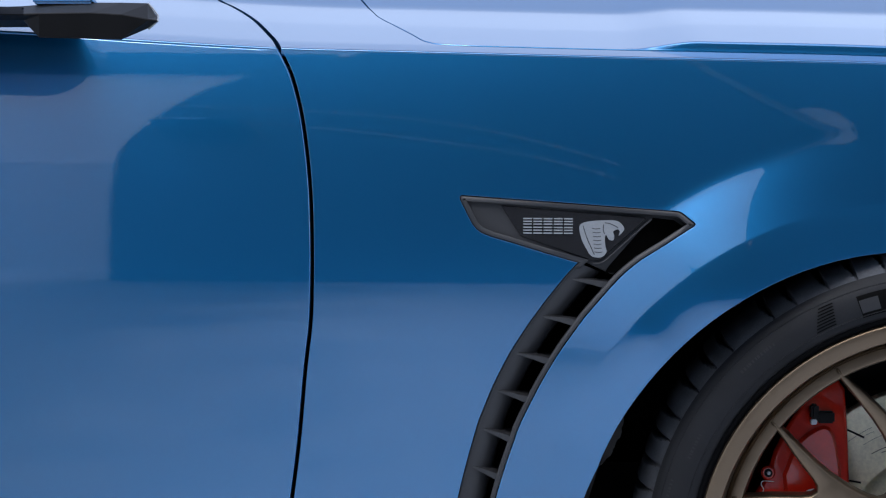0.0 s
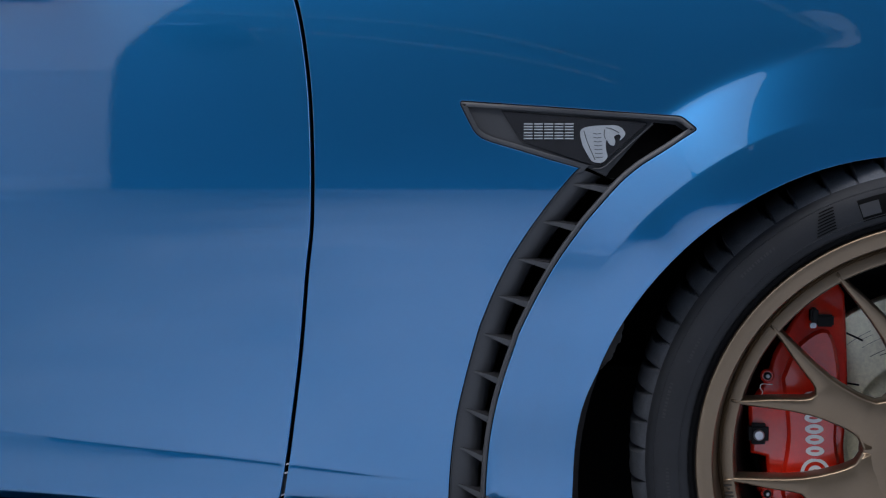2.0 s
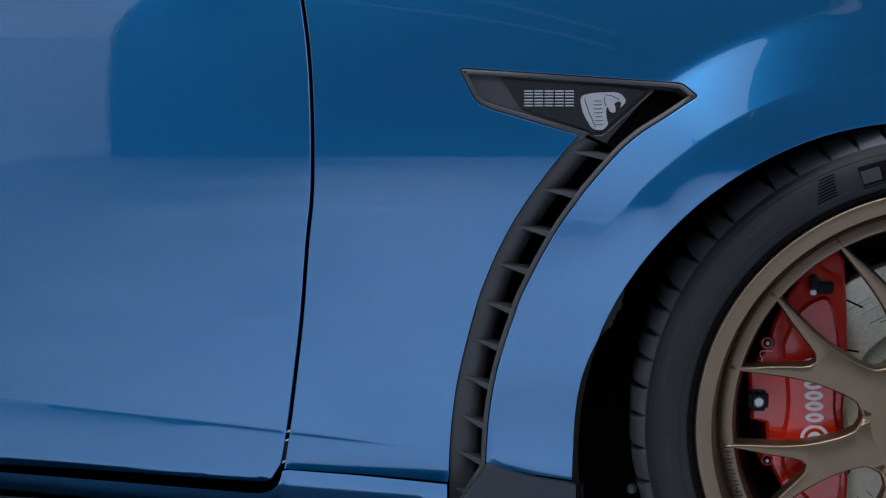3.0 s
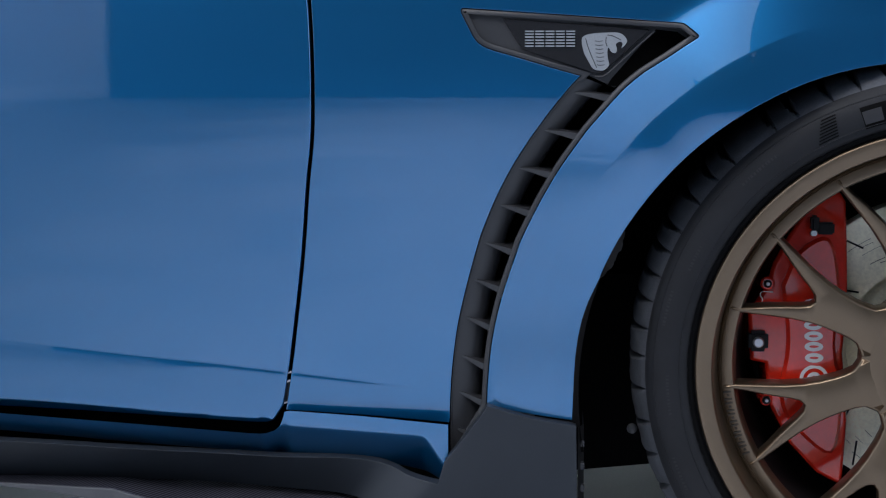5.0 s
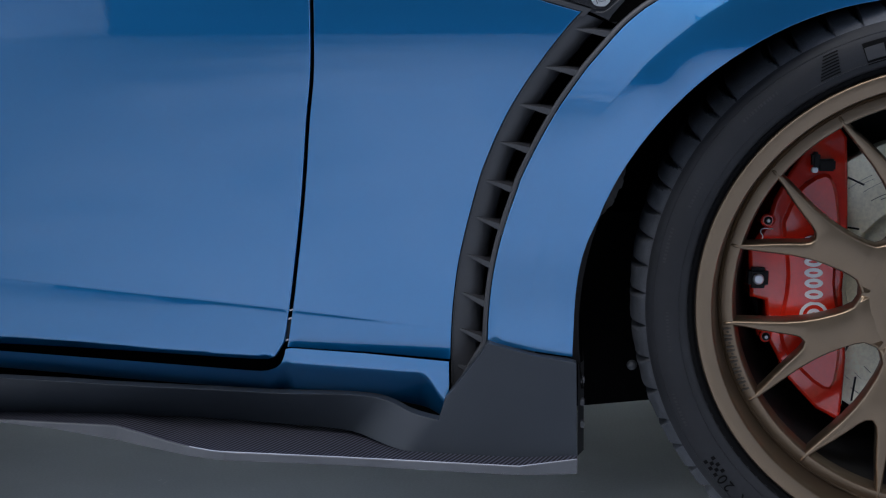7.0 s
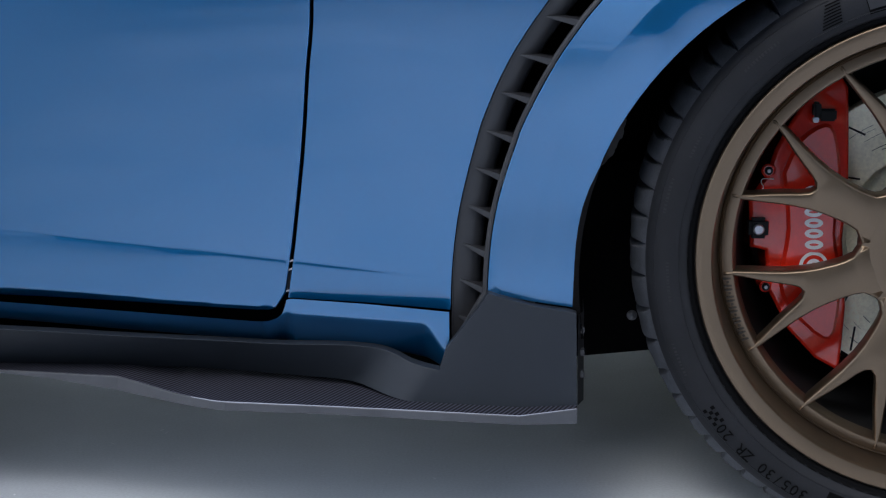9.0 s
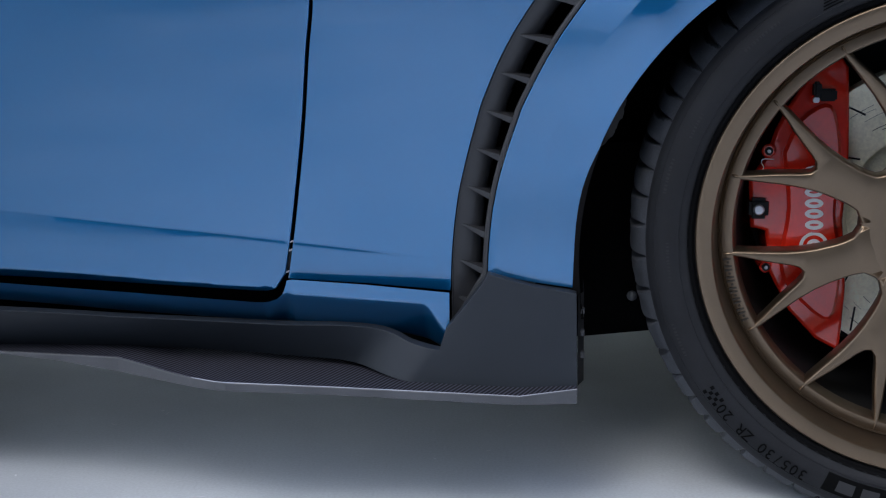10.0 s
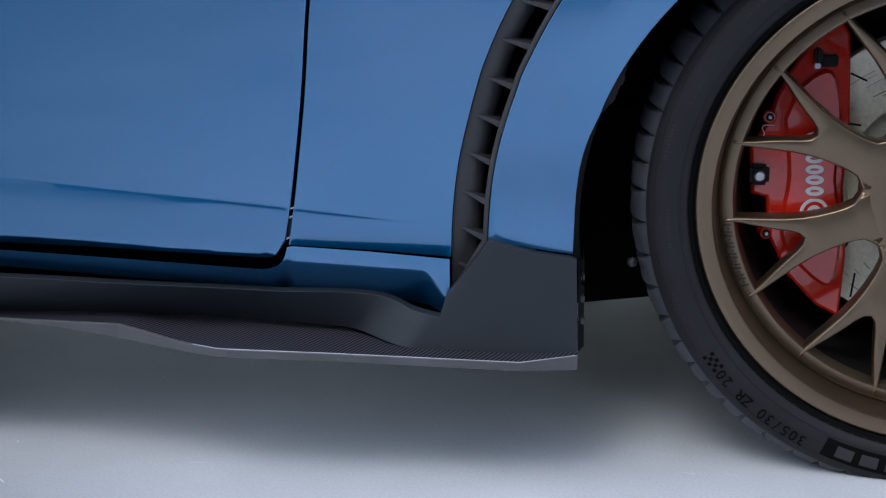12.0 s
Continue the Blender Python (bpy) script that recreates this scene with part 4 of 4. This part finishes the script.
# size marking
font_text = "305/30 ZR 20"
a0, a1 = 242.5, 220.2
steps = len(font_text) - 1
for k, ch in enumerate(font_text):
    if ch == " ":
        continue
    cu = bpy.data.curves.new("size_mark", 'FONT')
    cu.body, cu.size, cu.align_x, cu.extrude = ch, 0.0185, 'CENTER', 0.0003
    tmp = bpy.data.objects.new("tmp", cu)
    scene.collection.objects.link(tmp)
    dep = bpy.context.evaluated_depsgraph_get()
    me = bpy.data.meshes.new_from_object(tmp.evaluated_get(dep))
    bpy.data.objects.remove(tmp)
    a = radians(a0 + (a1 - a0) * k / steps)
    r = 0.3105
    me.materials.clear()
    me.materials.append(RUBBER_BLACK)
    ob = new("size_mark", me)
    ob.parent = wheel
    out = Vector((math.cos(a), 0, math.sin(a)))
    right = Vector((math.sin(a), 0, -math.cos(a)))
    m = Matrix((right, out, (0, -1, 0))).transposed().to_4x4()
    ob.matrix_basis = Matrix.Translation((r * out.x, side_depth(r) - 0.0016, r * out.z)) @ m
for i in range(5):
    for j in range(3):
        if (i + j) % 2 == 0:
            a = 214.9 + i * 0.85
            arc_patch("chequer", 0.3078 + j * 0.0052, 0.3125 + j * 0.0052, a, a + 0.8, RUBBER_BLACK, "black chequer square", steps=1)

# brake disc and caliper
bm = bmesh.new()
lathe(bm, [(0.075, 0.165), (0.09, 0.162), (0.104, 0.162), (0.105, 0.145), (0.182, 0.145), (0.183, 0.146), (0.183, 0.176), (0.178, 0.18)], C, 96)
disc = part("brake_disc", bm, STEEL, car, "grey steel brake disc")
disc.matrix_basis = STEER
for a in range(10):
    for r0, r1, da in ((0.108, 0.135, 6), (0.143, 0.170, 5)):
        b = a * 36 + (18 if r0 > 0.14 else 0)
        bm = bmesh.new()
        tube(bm, [(1.04 * r * math.cos(radians(t)), 0.145, 1.04 * r * math.sin(radians(t))) for r, t in ((r0, b), (r1, b + da))], 0.0013, 6)
        part("disc_slot", bm, BLACK_METAL, disc, "black slot")
rng = random.Random(4)
for k in range(16):
    r, a, n = rng.uniform(0.106, 0.172), rng.choice((rng.uniform(95, 125), rng.uniform(225, 260))), rng.uniform(4, 14)
    bm = bmesh.new()
    tube(bm, [((r + 0.002 * q) * math.cos(radians(a + n * q)), 0.1451, (r + 0.002 * q) * math.sin(radians(a + n * q))) for q in (0, 0.25, 0.5, 0.75, 1)], rng.uniform(0.0002, 0.0005), 4)
    part("score_mark", bm, BLACK_METAL, disc, "thin dark score mark")
cal = [(0.2692, 0.397), (0.2728, 0.3402), (0.2894, 0.3369), (0.2947, 0.2895), (0.32, 0.2417), (0.355, 0.2039), (0.3858, 0.1867), (0.3866, 0.2696), (0.3782, 0.3507), (0.3825, 0.4269), (0.3813, 0.5273), (0.373, 0.5401), (0.3418, 0.5274), (0.3149, 0.4888), (0.2971, 0.4563), (0.2887, 0.4268)]


def cal_depth(x, z):
    d = abs(z - 0.36) / 0.18
    return 0.055 + 0.022 * d * d + 0.25 * max(0.31 - x, 0)


caliper = panel("brake_caliper", cal, cal_depth, RED, car, "glossy red brake caliper", step=0.008, round_edge=0.005, flange=0.06)
# set back behind the spokes
caliper.matrix_basis = Matrix.Translation((0.0, 0.0729, -0.0291)) @ Matrix.Scale(1.045, 4)
bm = bmesh.new()
slab(bm, curve([(0.305, 0.43), (0.312, 0.365), (0.306, 0.30), (0.325, 0.262), (0.37, 0.23), (0.378, 0.30), (0.368, 0.36), (0.372, 0.43), (0.36, 0.485), (0.325, 0.47), (0.305, 0.43)], 4)[:-1], lambda x, z: cal_depth(0.33, z) - 0.006, lambda x, z: cal_depth(0.33, z) + 0.01, 0.004)
part("caliper_face", bm, RED, caliper)
# Black block painted in for the dark hollow round the bolt.
bm = bmesh.new()
block(bm, (0.2690, 0.052, 0.3525), (0.2915, 0.075, 0.3765), 0.004)
part("bolt_recess", bm, BLACK_METAL, caliper, "black block for the bolt recess's shade")
for (x, z), r, y, m_, nm in (((0.2794, 0.3641), 0.0064, 0.047, BOLT, "bolt"), ((0.2887, 0.4327), 0.008, 0.052, RED, "pin_boss"), ((0.2887, 0.4327), 0.0048, 0.050, BLACK_METAL, "pin_ring"), ((0.2887, 0.4327), 0.0022, 0.048, BOLT, "pin"),
                           ((0.2902, 0.2957), 0.007, 0.052, RED, "pin_boss"), ((0.2902, 0.2957), 0.0048, 0.050, BLACK_METAL, "pin_ring"), ((0.2902, 0.2957), 0.0022, 0.048, BOLT, "pin")):
    bm = bmesh.new()
    cylinder(bm, (x, z), r, y, 0.085, 20, r * 0.25)
    part(nm, bm, m_, caliper)
bm = bmesh.new()
block(bm, (0.3365, 0.048, 0.4945), (0.3455, 0.062, 0.5120), 0.0025)
part("bleed_cap", bm, BLACK_METAL, caliper, "black rubber bleed cap")
bm = bmesh.new()
block(bm, (0.3365, 0.05, 0.4885), (0.3435, 0.058, 0.4945), 0.001)
part("bleed_nipple", bm, BOLT, caliper)
# Another black block in place of a shaded hollow.
bm = bmesh.new()
block(bm, (0.346, 0.062, 0.489), (0.366, 0.075, 0.503), 0.002)
part("bleed_recess", bm, BLACK_METAL, caliper, "black block for a recess's shade")
bm = bmesh.new()
tube(bm, curve([(0.2960, 0.058, 0.4222), (0.2836, 0.056, 0.4228), (0.2812, 0.056, 0.4188), (0.2840, 0.056, 0.4135), (0.2822, 0.057, 0.4082)], 5), 0.0006, 6)
part("sensor_wire", bm, WHITE, caliper, "thin pale wire")
# white maker's marks as plain shapes
for z in (0.4100, 0.3975, 0.3850, 0.3722, 0.3600, 0.3468):
    bm = bmesh.new()
    y = cal_depth(0.33, z) - 0.0067
    rings = [[bm.verts.new((0.3428 + 0.1 * (0.36 - z) * 0.5 + a * math.cos(radians(t)), y + dy, z + b * math.sin(radians(t)))) for t in range(0, 360, 15)]
             for a, b, dy in ((0.0106, 0.0056, 0.0011), (0.0106, 0.0056, 0.0), (0.0055, 0.0016, 0.0), (0.0055, 0.0016, 0.0011))]
    for p, q in zip(rings, rings[1:]):
        for i in range(24):
            bm.faces.new((p[i], q[i], q[(i + 1) % 24], p[(i + 1) % 24]))
    part("white_mark", bm, WHITE, caliper, "white printed mark", smooth_faces=False)
bm = bmesh.new()
lathe(bm, [(0.0128, -0.0008), (0.0168, -0.0008)], (0.3443, cal_depth(0.33, 0.32) - 0.0056, 0.3215), 40)
lathe(bm, [(0.004, -0.0008), (0.0085, -0.0008)], (0.3443, cal_depth(0.33, 0.32) - 0.0056, 0.3215), 40)
part("white_roundel", bm, WHITE, caliper, "white printed ring")

# wheel arch liner and wheel-house
bm = bmesh.new()
lathe(bm, [(AR - 0.001, 0.012), (AR + 0.010, 0.02), (AR + 0.050, 0.05), (AR + 0.055, 0.45), (0.1, 0.45)], (AX, 0, AZ), 60, arc=(-11, 191))
liner = part("arch_liner", bm, LINER, car, "black wheel arch liner")
# a torn flap of the liner along the arch's edge
rng = random.Random(4)
bm = bmesh.new()
last = None
for i in range(25):
    a = radians(20.5 + 9.5 * i / 24)
    wide = 0.0085 * math.sin(math.pi * min(max(i / 24, 0.0), 1.0)) ** 0.6 * rng.uniform(0.75, 1.1) + 0.0012
    pair = [bm.verts.new((AX - r * math.cos(a), y, AZ + r * math.sin(a))) for r, y in ((AR - 0.0005, 0.010), (AR - wide, 0.015), (AR - wide + 0.0005, 0.017))]
    if last:
        for p, q in ((0, 1), (1, 2)):
            bm.faces.new((last[p], last[q], pair[q], pair[p]))
    last = pair
bmesh.ops.recalc_face_normals(bm, faces=bm.faces[:])
part("torn_flap", bm, MIRROR_PLASTIC, liner, "torn dark grey liner edge")
bm = bmesh.new()
lathe(bm, [(0.0001, -0.006), (0.0035, -0.0052), (0.0058, -0.003), (0.0066, 0.0), (0.0058, 0.003), (0.003, 0.0048), (0.003, 0.012)], (0.1435, 0.16, 0.2352), 20)
part("bolt_head", bm, BLADE, car, "grey bolt head inside the wheel arch")
# Unseen underside blocks, made pale to brighten the floor below.
bm = bmesh.new()
block(bm, (-2.6, 0.092, 0.21), (-0.20, 1.78, 0.26))
part("underbody", bm, BOUNCE, car)
bm = bmesh.new()
block(bm, (-0.20, 0.092, 0.17), (0.058, 1.78, 0.26))
part("underbody_front", bm, BOUNCE, car)
# Unseen block at the bumper, added to stop light from the front.
bm = bmesh.new()
block(bm, (1.02, 0.03, 0.13), (1.14, 1.74, 0.72), 0.02)
part("bumper_light_stop", bm, PAINT, car)
# Unseen dark filler that keeps light off the floor beneath.
bm = bmesh.new()
block(bm, (0.058, 0.46, 0.13), (1.13, 1.74, 0.9))
part("engine_bay", bm, LINER, car)
bm = bmesh.new()
block(bm, (-2.6, 1.74, 0.25), (1.14, 1.78, 0.95))
part("far_flank", bm, PAINT, car)

# Unseen cover, added to close the body against sky light.
bm = bmesh.new()
block(bm, (-0.25, 0.95, 0.93), (1.13, 1.76, 1.09), 0.03)
part("hood_far_side", bm, PAINT, car)

bm = bmesh.new()
slab(bm, [(0.05, 0.115), (0.30, 0.14), (0.30, 0.40), (0.05, 0.40)], 0.40, 0.42)
part("splash_guard", bm, LINER, car, "black inner splash guard", smooth_faces=False)

# door mirror: lower shell, upper shell
def shell(bm, outline, front, centre, back_y, shrink):
    """A hollow-looking housing: front ring, middle ring, smaller back ring."""
    if area(outline) < 0:
        outline = outline[::-1]
    n = len(outline)
    rings = []
    for f, w in ((0.0, 0.002), (0.0, 0.0), (0.5, 0.0), (1.0, 0.0)):
        loop = offset(outline, w) if w else outline
        row = []
        for x, z in loop:
            k = 1 - (1 - shrink) * f
            X, Z = centre[0] + (x - centre[0]) * k, centre[1] + (z - centre[1]) * k
            y = front(x, z) + (0.002 if (f == 0 and not w) else 0)
            row.append(bm.verts.new((X, y + (back_y - y) * f, Z)))
        rings.append(row)
    for a, b in zip(rings, rings[1:]):
        for i in range(n):
            bm.faces.new((a[i], b[i], b[(i + 1) % n], a[(i + 1) % n]))
    bm.faces.new(rings[0])
    bm.faces.new(rings[-1][::-1])
    bmesh.ops.recalc_face_normals(bm, faces=bm.faces[:])
    return bm


# columns of the lower housing: lower edge, crease, upper edge
columns = [((-0.4625, 0.8885), (-0.4574, 0.892), (-0.4698, 0.9067)), ((-0.4478, 0.8731), (-0.443, 0.8925), (-0.4551, 0.9077)), ((-0.3991, 0.872), (-0.3948, 0.893), (-0.4056, 0.9098)), ((-0.3697, 0.8714), (-0.3658, 0.8914), (-0.3758, 0.9097)), ((-0.3448, 0.882), (-0.341, 0.8871), (-0.3503, 0.9091)), ((-0.3363, 0.8878), (-0.3325, 0.8861), (-0.3415, 0.8968))]
rows = [[(b[0] - 0.01, -0.262, 0.905 + (b[1] - 0.905) * 0.2), (b[0], -0.299, b[1]), (b[0] + 0.0003, -0.3005, b[1] + 0.0006), (m[0], -0.3145, m[1] - 0.0008), (m[0], -0.315, m[1]), (m[0] - 0.0004, -0.3142, m[1] + 0.001), (t[0] + 0.0006, -0.282, t[1] - 0.001), (t[0], -0.28, t[1]), (t[0] - 0.002, -0.272, t[1] + 0.0003), (t[0] - 0.01, -0.262, t[1])]
        for b, m, t in columns]
mirror = strips("door_mirror", rows, MIRROR_PLASTIC, car, "dark grained plastic door mirror base", normals_smooth=False)
# Thin paler line along the housing's front edge.
bm = bmesh.new()
tube(bm, [(-0.3503, -0.28, 0.9091), (-0.3446, -0.283, 0.9032), (-0.3389, -0.286, 0.8962), (-0.3353, -0.3, 0.891), (-0.332, -0.315, 0.8856), (-0.3364, -0.302, 0.8869), (-0.344, -0.301, 0.8808)], 0.0009, 6)
part("edge_rim", bm, SILVER, mirror, "thin pale rim")
cap = [(-0.80, 0.9258), (-0.585, 0.9255), (-0.565, 0.932), (-0.548, 0.945), (-0.535, 0.96), (-0.52, 0.972), (-0.515, 0.99), (-0.54, 1.02), (-0.80, 1.03)]
bm = bmesh.new()
shell(bm, cap, lambda x, z: -0.20 + 0.3 * (z - 0.92), (-0.62, 0.96), -0.10, 0.75)
part("mirror_cap", bm, PAINT, mirror, "blue painted mirror cap")
bm = bmesh.new()
block(bm, (-0.4600, -0.2850, 0.9082), (-0.4020, -0.2650, 0.9140), 0.002)
part("cap_foot", bm, PAINT, mirror, "blue painted cap edge")
arm = [(-0.90, 0.0, 0.0), (-0.5462, 0.0, 0.001), (-0.5289, -0.0004, 0.0015), (-0.5100, -0.001, 0.002)]
rows = [[(x, -0.03, 0.931), (x, -0.10, 0.9262 + b), (x + 0.004, -0.1145, 0.9290), (x + 0.005, -0.115, 0.9297), (x + 0.004, -0.1145, 0.9304), (x, -0.10, 0.940 + t), (x, 0.02, 0.945)] for x, b, t in arm]
strips("mirror_arm", rows, MIRROR_PLASTIC, mirror, "dark plastic mirror arm", normals_smooth=False)
